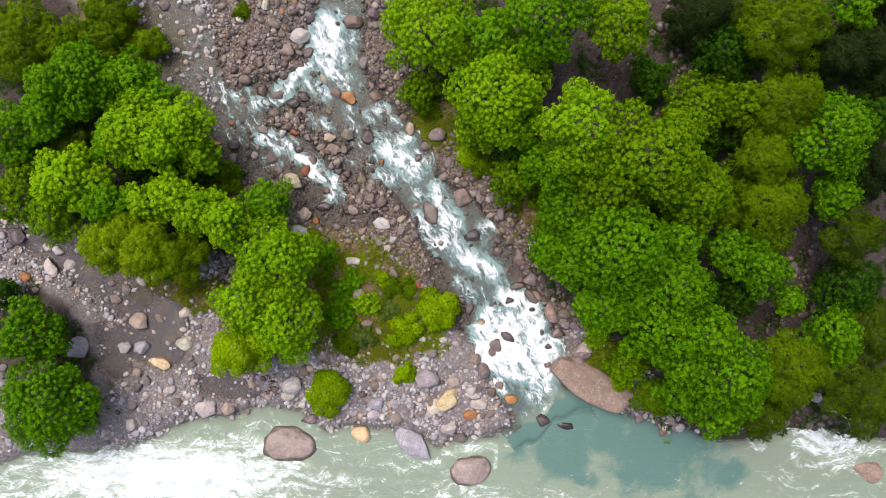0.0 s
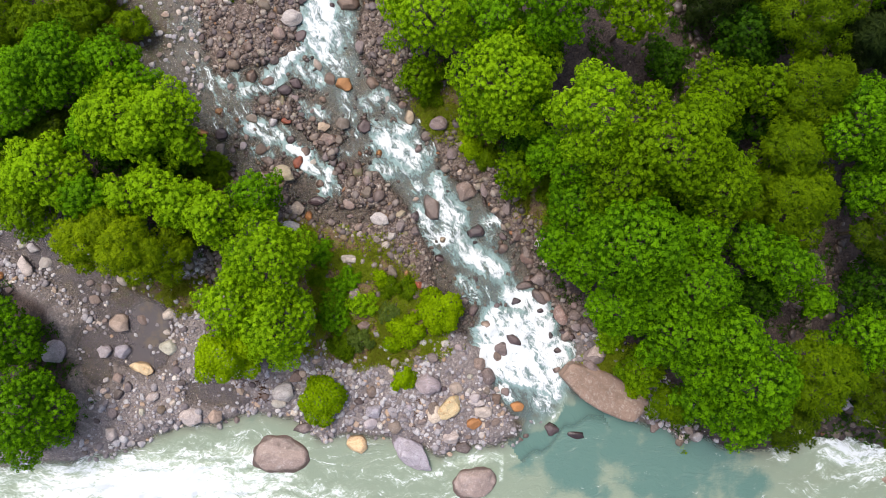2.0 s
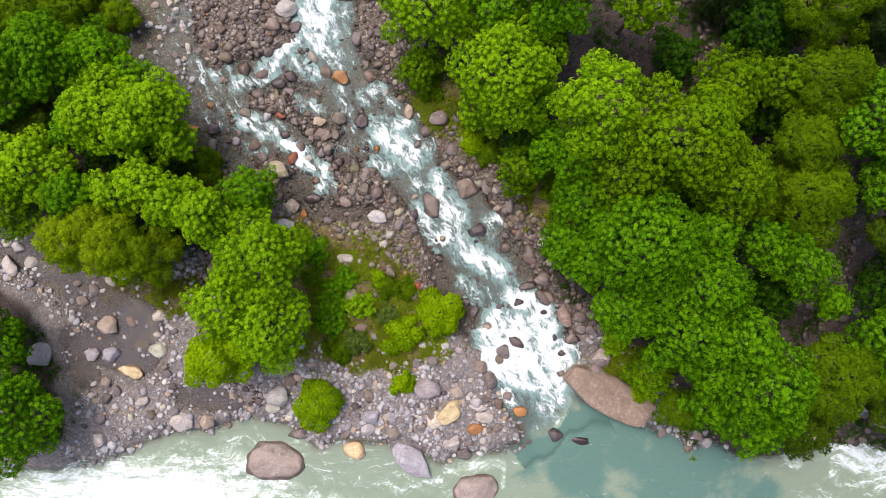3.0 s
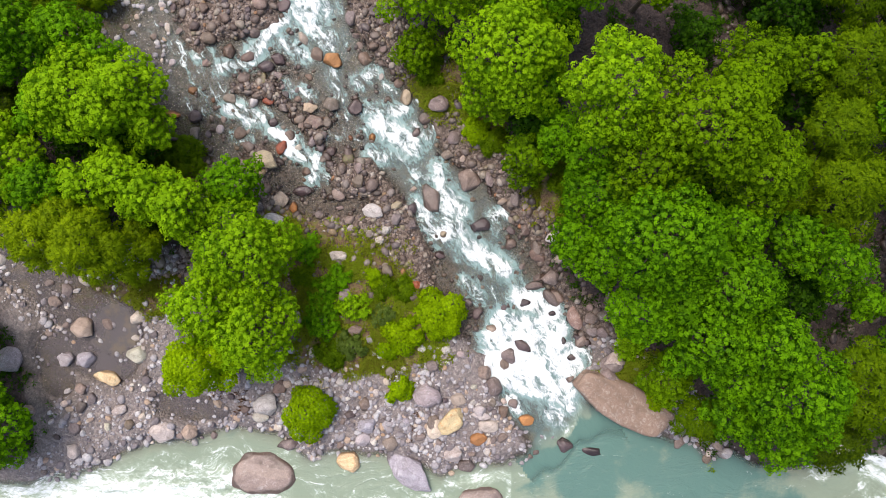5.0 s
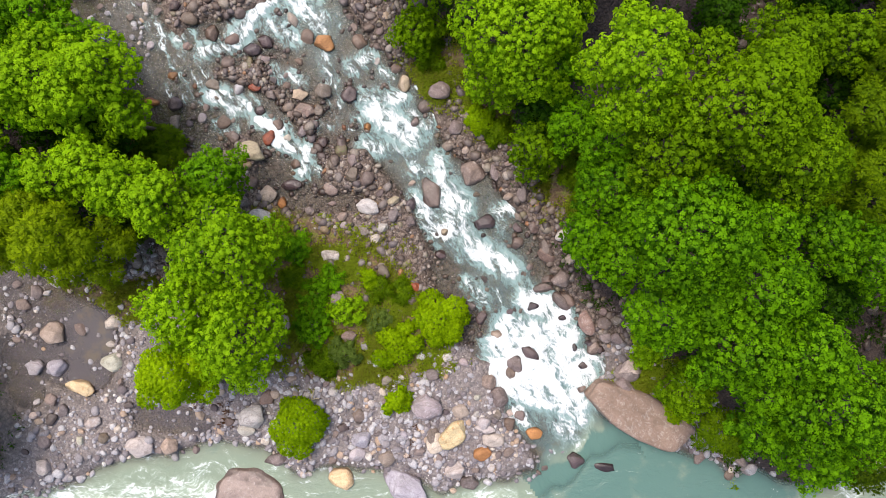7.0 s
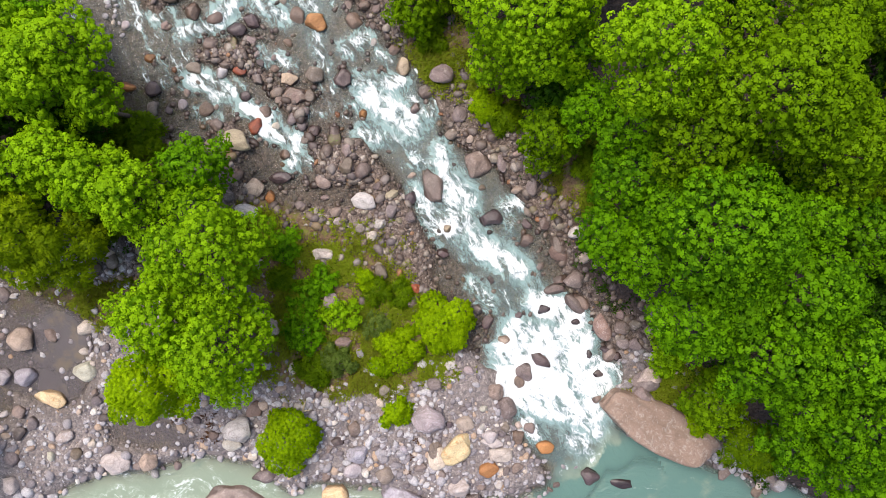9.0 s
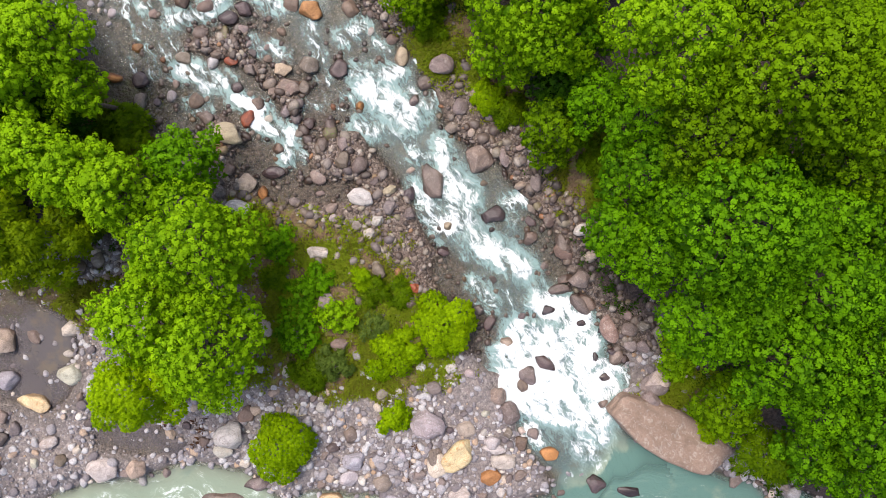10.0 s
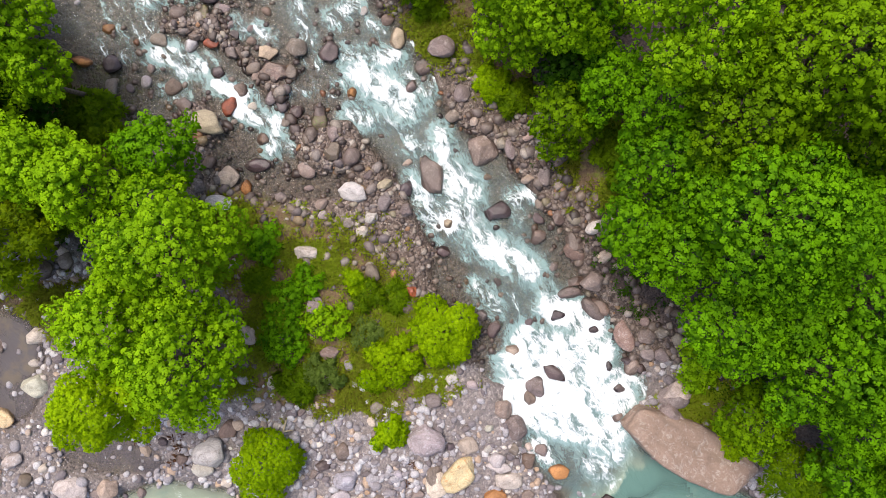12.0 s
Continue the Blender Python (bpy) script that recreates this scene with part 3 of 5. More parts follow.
def boulder(x, y, length, width, turn, ratio, stone):
    """One stone that stands out, sunk by a third into its bed."""
    seed = int(abs(x) * 131 + abs(y) * 977)
    co, fa = stone_shape(seed, 5 if length > 2.5 else 4, 4 if stone == "river" else 10, 0.2 if stone == "river" else 0.14)
    h = ratio * min(length, width)
    me = mesh_from("boulder", co * (length / 2, width / 2, h / 2), fa, ROCK[stone])
    ob = new("boulder", me)
    bed = float(ground_z(x, y))
    if y > shore_y(x) - 1:
        bed = max(bed, float(water_z(x, y)) - 0.1 * h)
    else:
        bed = max(bed, float(river_z(x)) - 0.35 * h)
    ob.matrix_world = pose(x, y, bed + 0.2 * h, 0, 0, turn)
    if y > shore_y(x) - 3:
        w = np.array([ob.matrix_world @ Vector(p) for p in co * (length / 2, width / 2, h / 2)])
        top = np.where(w[:, 1] < shore_y(w[:, 0]), river_z(w[:, 0]), water_z(w[:, 0], w[:, 1]))
        attribute(me, "wet", smooth((top + 0.2 + 0.06 * waves(w[:, 0] + w[:, 2], w[:, 1], 0.3, 9) - w[:, 2]) / 0.1))
    STONES.append((x, y, 0.25 * (length + width)))
    size = "huge" if length > 5 else "large" if length > 1.6 else "rounded"
    look_of = {"mauve": "mauve-grey weathered", "brown": "smooth wet brown", "pink": "pinkish-brown granite", "river": "smooth rosy-grey granite", "pale": "pale grey weathered", "lavender": "lavender-grey streaked", "moss": "moss-streaked brown", "dark": "dark wet purple-brown", "orange": "orange mineral-stained", "yellow": "pale yellow rust-stained", "rust": "rust-red", "tan": "light tan weathered"}[stone]
    if y < shore_y(x) + 0.2:
        place = "standing in the milky river"
    elif float(currents(x, y)[1]) > 0:
        place = "in the stream bed"
    else:
        place = "on the gravel bank"
    tagged(ob, f"{size} {look_of} boulder {place}", "boulder", "boulders along the stream")
    return ob



def slab(x, y, length, width, turn, height):
    """The huge flat-topped granite block by the mouth of the stream, tapering to one end, with a cracked lower edge."""
    co, fa = stone_shape(77, 6, 0, 0.0)
    p = 8.0
    co = co / (np.abs(co) ** p).sum(1)[:, None] ** (1 / p)
    taper = 1 - 0.22 * smooth((co[:, 0] - 0.2) / 0.8) - 0.42 * smooth((-co[:, 0] - 0.1) / 0.9)
    co[:, 1] *= taper
    co[:, 2] *= 1 - 0.25 * co[:, 1] - 0.15 * co[:, 0]
    k = np.array([noise.fractal(Vector(c) * 1.7, 1.0, 2.0, 5) for c in co])
    co *= (1 + 0.05 * k)[:, None]
    co[:, 0] += 0.12 * co[:, 1]
    me = mesh_from("boulder", co * (length / 2, width / 2, height / 2), fa, ROCK["slab"])
    ob = new("boulder", me)
    ob.matrix_world = pose(x, y, float(river_z(x)) + 0.3 * height, 4, 3, turn)
    return tagged(ob, "huge flat pinkish-brown granite slab at the stream mouth", "boulder", "boulders along the stream")


slab(10.85, -9.85, 6.2, 2.5, -31, 1.7)

# ---- boulders that stand out: x, y, length, width, turn, height ratio, stone ----
boulder(-11.35, -14.35, 4.25, 3.35, -8, 0.5, "river")
boulder(-2.31, -14.05, 3.79, 1.90, -38, 0.55, "lavender")
boulder(-6.04, -13.60, 1.48, 1.31, 0, 0.7, "yellow")
boulder(1.99, -16.25, 3.2, 2.8, 20, 0.6, "river")
boulder(32.01, -16.72, 2.54, 1.86, -10, 0.6, "pink")
boulder(-1.19, -9.31, 1.89, 1.48, -30, 0.7, "lavender")
boulder(-6.65, 10.72, 1.20, 1.00, 0, 0.7, "orange")
boulder(-0.89, 2.59, 1.21, 1.86, 28, 0.6, "brown")
boulder(1.37, 3.68, 1.54, 1.46, 40, 0.75, "pink")
boulder(2.07, 0.97, 1.26, 0.93, 8, 0.7, "dark")
boulder(-5.36, 7.96, 1.00, 0.96, 0, 0.7, "dark")
boulder(-2.36, 8.54, 0.76, 1.08, 0, 0.7, "tan")
boulder(-0.44, 8.07, 1.24, 1.12, 0, 0.75, "mauve")
boulder(-1.17, 7.35, 0.96, 0.80, 0, 0.6, "brown")
boulder(-6.35, -0.89, 1.09, 0.73, 5, 0.7, "pale")
boulder(4.64, -6.36, 1.39, 0.78, -40, 0.7, "dark")
boulder(3.86, -7.02, 0.98, 0.98, 0, 0.7, "mauve")
boulder(2.84, -8.79, 1.23, 1.32, 0, 0.7, "mauve")
boulder(7.88, -4.68, 0.98, 1.56, 12, 0.8, "pink")
boulder(6.39, -3.48, 1.39, 0.74, -42, 0.7, "brown")
boulder(5.35, -2.74, 1.14, 0.61, 10, 0.6, "brown")
boulder(10.19, -7.51, 1.48, 1.15, 10, 0.8, "mauve")
boulder(10.16, -8.55, 0.99, 0.91, 0, 0.8, "mauve")
boulder(-9.76, 5.64, 0.72, 1.08, -10, 0.7, "rust")
boulder(-10.65, 4.84, 1.68, 1.04, -18, 0.7, "tan")
boulder(-10.48, 8.33, 0.72, 0.56, 0, 0.7, "rust")
boulder(-11.39, 8.28, 0.60, 0.76, -30, 0.7, "pale")
boulder(-8.11, 7.91, 1.08, 0.68, 5, 0.7, "tan")
boulder(-6.80, 8.11, 1.04, 1.04, 20, 0.75, "mauve")
boulder(-9.90, 10.77, 0.99, 0.72, -20, 0.7, "dark")
boulder(-10.61, 10.37, 1.03, 0.76, -20, 0.7, "dark")
boulder(-10.00, 14.95, 1.50, 1.19, 10, 0.7, "pale")
boulder(-6.33, 16.00, 1.50, 1.07, 12, 0.7, "brown")
boulder(-4.91, 16.48, 0.95, 0.95, 0, 0.7, "dark")
boulder(-14.76, 7.36, 0.88, 0.88, 0, 0.7, "dark")
boulder(-12.73, 11.18, 0.79, 0.95, 0, 0.7, "brown")
boulder(-16.13, 7.51, 1.03, 0.52, -8, 0.7, "orange")
boulder(-14.93, 8.89, 0.64, 0.48, 20, 0.6, "orange")
boulder(-9.84, 2.45, 0.96, 1.12, -25, 0.7, "tan")
boulder(-9.13, 2.05, 0.56, 0.80, 15, 0.7, "orange")
boulder(-10.21, 1.29, 1.21, 0.80, 0, 0.7, "pale")
boulder(-8.60, 3.05, 1.21, 0.68, 0, 0.5, "dark")
boulder(-6.40, 2.82, 0.97, 0.80, -20, 0.6, "mauve")
boulder(-4.32, 1.82, 1.37, 0.89, -10, 0.7, "pale")
boulder(-2.10, 1.90, 0.69, 1.05, -20, 0.7, "dark")
boulder(-7.76, 7.16, 1.20, 0.88, 0, 0.7, "mauve")
boulder(-5.78, 5.26, 0.64, 0.88, 0, 0.7, "brown")
boulder(-6.19, 4.26, 0.64, 0.80, 0, 0.7, "brown")
boulder(-21.67, -5.15, 1.53, 1.37, -30, 0.8, "tan")
boulder(-20.40, -8.16, 1.78, 0.97, -15, 0.7, "yellow")
boulder(-18.53, -6.74, 1.29, 1.21, 10, 0.85, "pale")
boulder(-21.56, -7.01, 1.21, 1.09, 5, 0.75, "lavender")
boulder(-22.75, -7.05, 1.05, 0.89, 0, 0.7, "lavender")
boulder(-25.87, -7.03, 1.61, 1.69, 0, 0.7, "lavender")
boulder(-27.69, -1.31, 0.88, 1.59, 25, 0.7, "pale")
boulder(-29.91, 0.83, 1.27, 1.35, 0, 0.7, "dark")
boulder(-18.44, -4.59, 1.01, 0.89, 0, 0.75, "pale")
boulder(-29.31, -1.91, 0.80, 0.72, 0, 0.7, "orange")
boulder(-10.84, -9.82, 1.55, 1.47, 20, 0.8, "pale")
boulder(0.25, -10.98, 2.06, 1.40, 35, 0.7, "yellow")
boulder(1.90, -12.12, 1.24, 0.82, 15, 0.7, "orange")
boulder(0.54, -13.03, 1.40, 0.99, 10, 0.7, "lavender")
boulder(1.28, -13.79, 1.16, 0.99, 0, 0.7, "mauve")
boulder(7.37, -12.63, 1.08, 0.99, 0, 0.7, "dark")
boulder(9.09, -13.11, 1.33, 0.58, -8, 0.5, "dark")
boulder(24.23, -12.79, 0.92, 0.75, 0, 0.7, "pale")
boulder(25.21, -12.79, 1.01, 0.84, 0, 0.7, "mauve")
boulder(27.33, -10.86, 1.17, 0.92, 0, 0.7, "lavender")
boulder(2.51, -11.29, 1.48, 0.82, -5, 0.7, "pale")
boulder(2.30, -7.96, 0.90, 0.90, 0, 0.7, "mauve")
boulder(2.10, -10.25, 0.99, 0.82, 0, 0.7, "lavender")
boulder(4.99, -11.02, 1.07, 0.74, 0, 0.6, "orange")
boulder(5.55, -0.86, 0.90, 1.06, 40, 0.7, "brown")
boulder(-0.37, -0.85, 0.65, 0.57, 0, 0.7, "dark")
boulder(-1.79, -2.60, 0.57, 0.73, 0, 0.7, "rust")
boulder(-27.22, -0.16, 0.95, 0.80, 0, 0.7, "pale")
boulder(-28.35, -10.43, 0.81, 0.72, 0, 0.7, "mauve")
boulder(-19.61, -10.09, 0.89, 0.81, 0, 0.7, "lavender")
boulder(-24.78, -10.05, 0.81, 0.73, 0, 0.7, "mauve")
boulder(-11.17, -10.56, 1.06, 0.73, 0, 0.7, "pale")
boulder(-9.57, -12.44, 1.64, 0.74, 10, 0.6, "mauve")
boulder(-3.45, -12.29, 1.07, 0.90, 0, 0.7, "mauve")
boulder(-5.09, -12.06, 0.98, 0.82, 0, 0.7, "lavender")
boulder(16.07, -12.03, 1.25, 0.83, 0, 0.5, "mauve")
boulder(17.58, -13.32, 1.00, 0.75, 0, 0.6, "pale")
boulder(8.27, -6.13, 0.74, 0.90, 0, 0.7, "mauve")
boulder(8.88, -5.51, 0.66, 0.58, 0, 0.7, "mauve")
boulder(3.54, -10.46, 0.82, 0.82, 0, 0.7, "brown")
boulder(-0.78, -11.06, 0.82, 0.99, 0, 0.7, "mauve")
boulder(18.41, 14.78, 1.86, 1.61, 0, 0.6, "brown")
boulder(-7.76, 7.03, 0.74, 0.74, 0, 0.7, "mauve")
boulder(-7.02, 7.08, 0.59, 0.69, 0, 0.7, "mauve")
boulder(-7.94, 5.98, 0.54, 0.74, -20, 0.7, "mauve")
boulder(-6.85, 5.38, 0.59, 0.64, 0, 0.7, "dark")
boulder(-5.82, 4.90, 0.79, 0.89, 0, 0.7, "moss")
boulder(-6.25, 4.16, 0.60, 0.70, 0, 0.7, "brown")
boulder(-5.19, 3.55, 0.75, 0.85, 0, 0.7, "brown")
boulder(-2.00, 1.00, 0.60, 0.65, 0, 0.7, "mauve")
boulder(-2.92, 2.12, 0.75, 0.50, 20, 0.7, "tan")
boulder(-1.78, 6.52, 0.50, 0.65, -30, 0.7, "mauve")
boulder(0.46, 6.17, 0.75, 0.85, -20, 0.7, "mauve")
boulder(1.08, 6.79, 0.55, 0.60, 0, 0.7, "brown")
boulder(-12.00, 4.61, 0.74, 0.89, 0, 0.7, "brown")
boulder(-4.38, 6.23, 0.45, 0.50, 0, 0.7, "orange")
boulder(2.60, 3.71, 0.50, 0.95, 10, 0.7, "mauve")
boulder(3.90, -0.18, 0.76, 0.71, 0, 0.7, "brown")
boulder(5.48, -0.48, 0.71, 1.02, 25, 0.7, "brown")
boulder(4.78, 0.71, 0.66, 0.81, 0, 0.7, "brown")
boulder(-10.75, 9.58, 0.49, 0.88, 5, 0.7, "moss")
boulder(1.82, 9.36, 0.74, 0.40, 0, 0.7, "brown")
boulder(-11.20, 2.04, 0.84, 0.74, 0, 0.7, "mauve")
boulder(-11.45, 1.67, 0.74, 0.69, 0, 0.7, "mauve")
boulder(-11.18, 8.61, 0.64, 0.49, 0, 0.7, "brown")
boulder(-9.62, 7.91, 0.64, 0.59, 0, 0.7, "mauve")
boulder(-10.24, 7.05, 0.64, 0.59, 0, 0.6, "dark")
boulder(-9.28, 6.34, 0.64, 0.69, 0, 0.7, "mauve")
boulder(-8.34, 4.14, 0.59, 0.59, 0, 0.7, "brown")
boulder(-5.14, 4.29, 0.55, 0.75, 0, 0.7, "mauve")
boulder(-3.55, 0.69, 0.65, 0.55, 0, 0.7, "pale")
boulder(-3.93, 0.07, 0.60, 0.55, 0, 0.7, "pale")
boulder(-4.55, 0.44, 0.55, 0.45, 0, 0.7, "mauve")
boulder(-4.90, 2.80, 0.50, 0.40, 0, 0.7, "mauve")
boulder(4.77, 2.09, 0.56, 0.45, 0, 0.7, "mauve")
boulder(3.35, 4.21, 0.65, 0.35, 10, 0.7, "mauve")
boulder(7.60, -8.45, 0.62, 0.52, 0, 0.7, "mauve")
boulder(6.75, -3.37, 1.02, 0.72, -40, 0.7, "brown")
boulder(6.35, -2.22, 1.17, 1.02, 0, 0.7, "mauve")
boulder(5.71, -2.22, 0.92, 0.51, 10, 0.6, "brown")
boulder(8.84, -4.67, 0.87, 0.72, 0, 0.8, "mauve")
boulder(9.49, -4.55, 0.72, 0.62, 0, 0.8, "mauve")
boulder(9.51, -5.53, 0.83, 0.67, -30, 0.8, "mauve")
boulder(10.33, -7.29, 1.50, 1.14, 15, 0.8, "pale")
boulder(9.95, -8.21, 1.04, 1.04, 0, 0.8, "mauve")
boulder(11.56, -9.28, 0.83, 0.62, -30, 0.8, "mauve")
boulder(-0.16, 0.45, 0.50, 0.45, 0, 0.7, "tan")
boulder(7.55, -4.80, 0.46, 0.36, 0, 0.7, "dark")
boulder(8.08, -5.84, 0.57, 0.46, 20, 0.7, "dark")
boulder(8.66, -6.23, 0.67, 0.52, 0, 0.7, "dark")
boulder(7.18, -6.09, 0.46, 0.62, 0, 0.7, "dark")
boulder(6.51, -4.41, 0.51, 0.36, 0, 0.7, "dark")
boulder(4.82, -3.75, 0.77, 0.51, 10, 0.7, "dark")
boulder(7.71, -7.14, 0.67, 0.46, 0, 0.7, "dark")
boulder(2.78, -5.34, 0.72, 0.56, 0, 0.6, "tan")
boulder(5.38, -7.78, 0.52, 0.36, 0, 0.6, "yellow")
boulder(3.57, -7.50, 0.67, 0.77, 0, 0.7, "brown")
boulder(4.11, -9.99, 0.62, 0.62, 0, 0.7, "mauve")
boulder(2.17, -10.63, 1.29, 0.57, -8, 0.7, "pale")
boulder(-0.67, -11.38, 1.13, 1.34, -20, 0.7, "pale")
boulder(2.81, -9.85, 0.52, 0.57, 0, 0.7, "mauve")
boulder(-3.36, -9.65, 0.77, 0.67, 0, 0.7, "lavender")
boulder(1.37, -3.74, 0.61, 0.56, 0, 0.7, "mauve")
boulder(-4.78, -11.20, 1.28, 1.03, 0, 0.7, "lavender")
boulder(-7.57, -11.04, 0.56, 0.56, 0, 0.7, "mauve")
boulder(-17.12, -11.52, 1.52, 1.27, 0, 0.7, "pale")
boulder(-15.50, -11.46, 1.01, 1.01, 0, 0.7, "tan")
boulder(-16.48, -7.22, 0.60, 0.55, 0, 0.7, "lavender")

# ---- the stream and the river that it joins ----
wx, wy, wf = sheet(np.arange(-34, 34, 0.14), np.arange(-16, 22, 0.14))
wdepth, best = currents(wx, wy)
wfoam = whiteness(wx, wy)
# water piles up and breaks round the stones that stand in a strong current
for sx, sy, sr in STONES:
    if float(currents(sx, sy)[0]) > 0.4 and float(whiteness(sx, sy - 0.3)) > 0.05:
        d = np.hypot(wx - sx, wy - sy)
        wfoam = wfoam + 0.45 * np.exp(-((d - sr - 0.08) / 0.2) ** 2) * smooth(0.15 + wfoam * 2)
wfoam = np.maximum(wfoam, 0.14 * smooth((wdepth - 0.5) / 0.3))
wfoam = np.maximum(wfoam, 0.34 * np.exp(-(((wx + 17.5) / 3) ** 2 + ((wy - 13) / 5) ** 2)))
level = water_z(wx, wy)
deep = level - ground_z(wx, wy)
rough_water = smooth(wfoam * 1.2)
level2 = level + rough_water * (0.1 * waves(wx, wy, 0.55, 11) + 0.06 * waves(wx, wy, 0.25, 12)) + 0.07 * wfoam
keep = (deep > -0.3) & (best > -0.6) & (wy > shore_y(wx) - 2.1)
# the stream thins out over the river
thin = smooth((wy - shore_y(wx) + 2.0) / 2.0)
turned = np.stack([wx * 0.52 - wy * 0.854, wx * 0.854 + wy * 0.52, 0 * wx], 1)
pools = (wx < -11.5) & (wy < 1.5)
for name, choose, mat, label in (("stream", keep & ~pools, STREAM_WATER, "shallow grey-green mountain stream breaking into white rapids"), ("still_pool", keep & pools, POOL_WATER, "still clear brownish pool between the stones of the bar")):
    f = wf[choose[wf].all(1)]
    used = np.unique(f)
    where = np.full(len(wx), -1)
    where[used] = np.arange(len(used))
    me = mesh_from(name, np.stack([wx, wy, level2], 1)[used], where[f], mat)
    attribute(me, "foam", (wfoam * thin + thin - 1)[used] * (name == "stream"))
    attribute(me, "air", (whiteness(wx, wy, 1.25, 0.32) * thin + thin - 1)[used] * (name == "stream"))
    attribute(me, "depth", (np.maximum(deep, 0) * thin)[used])
    attribute(me, "flow", turned[used])
    attribute(me, "milk", smooth((shore_y(wx) - wy + 1.6) / 2.2)[used])
    tagged(new(name, me), label, "water", kind="structure")

RIVER_FOAM = [(-20, -16.6, 10.5, 2.7, 1.5), (-14.5, -14.2, 4, 1.2, 0.75), (-9, -17, 5, 1.4, 0.62), (2.5, -14.6, 2.4, 0.8, 0.6), (1.5, -18, 4.5, 1.0, 0.62), (29.5, -14.5, 4, 2.6, 0.95), (22.5, -13.6, 1.3, 0.9, 0.6), (8.5, -18.5, 4, 1.0, 0.45), (-30, -20, 9, 4, 0.9), (-3, -16.6, 3, 1.2, 0.42)]
rx, ry, rf = sheet(np.concatenate([np.arange(-400, -36, 8.0), np.arange(-36, 36, 0.16), np.arange(36, 400, 8.0)]), np.concatenate([np.arange(-52, -22, 1.5), np.arange(-22, -9, 0.16)]))
rfoam = 0.27 - 0.16 * smooth((rx - 3) / 6) * smooth((26 - rx) / 5) + 0.1 * waves(rx, ry * 1.5, 2.5, 21) - 0.26 * np.exp(-(((rx - 13) / 9) ** 2 + ((ry + 13.2) / 3) ** 2))
for cx, cy, ax, ay, s in RIVER_FOAM:
    rfoam = np.maximum(rfoam, s * np.exp(-(((rx - cx) / ax) ** 2 + ((ry - cy) / ay) ** 2)))
rfoam = np.maximum(rfoam, whiteness(rx, ry))
lvl = river_z(rx)
rdeep = lvl - ground_z(rx, ry)
top = lvl - 0.02 + rfoam ** 2 * (0.14 * waves(rx * 0.6, ry * 1.4, 0.8, 22) + 0.08 * waves(rx, ry * 1.8, 0.35, 23))
keep = (ry < shore_y(rx) + 1.9) & (rdeep > -0.4)
f = rf[keep[rf].all(1)]
used = np.unique(f)
where = np.full(len(rx), -1)
where[used] = np.arange(len(used))
me = mesh_from("river", np.stack([rx, ry, top], 1)[used], where[f], STREAM_WATER)
attribute(me, "foam", rfoam[used])
attribute(me, "air", rfoam[used] * 1.1)
attribute(me, "depth", np.maximum(rdeep, 0)[used])
attribute(me, "milk", smooth((shore_y(rx) - ry + 1.6) / 2.2)[used])
attribute(me, "flow", np.stack([rx + 0.5 * waves(rx, ry, 1.7, 31), ry + 0.6 * waves(rx, ry, 2.1, 32), 0 * rx], 1)[used])
tagged(new("river", me), "milky green glacial river with white water along its bank", "water", kind="structure")


def bed_weight(x, y):
    """How stony the bed is at a place: 1 on gravel and in the shallows, less in turf, none in the forest or the river."""
    x, y = np.asarray(x, float), np.asarray(y, float)
    w = (1 - forest_part(x - 1.1, y)) * (1 - 0.85 * turf_part(x, y))
    depth, best = currents(x, y)
    foam = whiteness(x, y)
    w = w * (1 - 0.35 * smooth((depth - 0.3) / 0.25) - 0.4 * smooth((depth - 0.6) / 0.2)) * (1 - 0.97 * smooth((foam - 0.25) / 0.2))
    w = w * np.where((x < -12) & (y < 1.5), 1 - 0.3 * smooth((best - 0.15) / 0.3), 1)
    return w * (y > shore_y(x) - 0.1) * (0.55 + 0.45 * waves(x, y, 1.6, 41))


TAKEN = [(o.location.x, o.location.y, 0.5 * max(o.dimensions[:2])) for o in scene.objects if o.name.startswith("boulder")]
ROCK_SHAPES = [stone_shape(500 + i, 3, 8, 0.13) for i in range(10)]
rock_meshes = [[mesh_from("rock", co, fa, ROCK[k]) for co, fa in ROCK_SHAPES[i::2]] for i, k in enumerate(("mauve", "brown"))]
rock_meshes += [[mesh_from("rock", co, fa, ROCK[k]) for co, fa in ROCK_SHAPES[i::4]] for i, k in enumerate(("dark", "pale", "tan", "lavender"))]
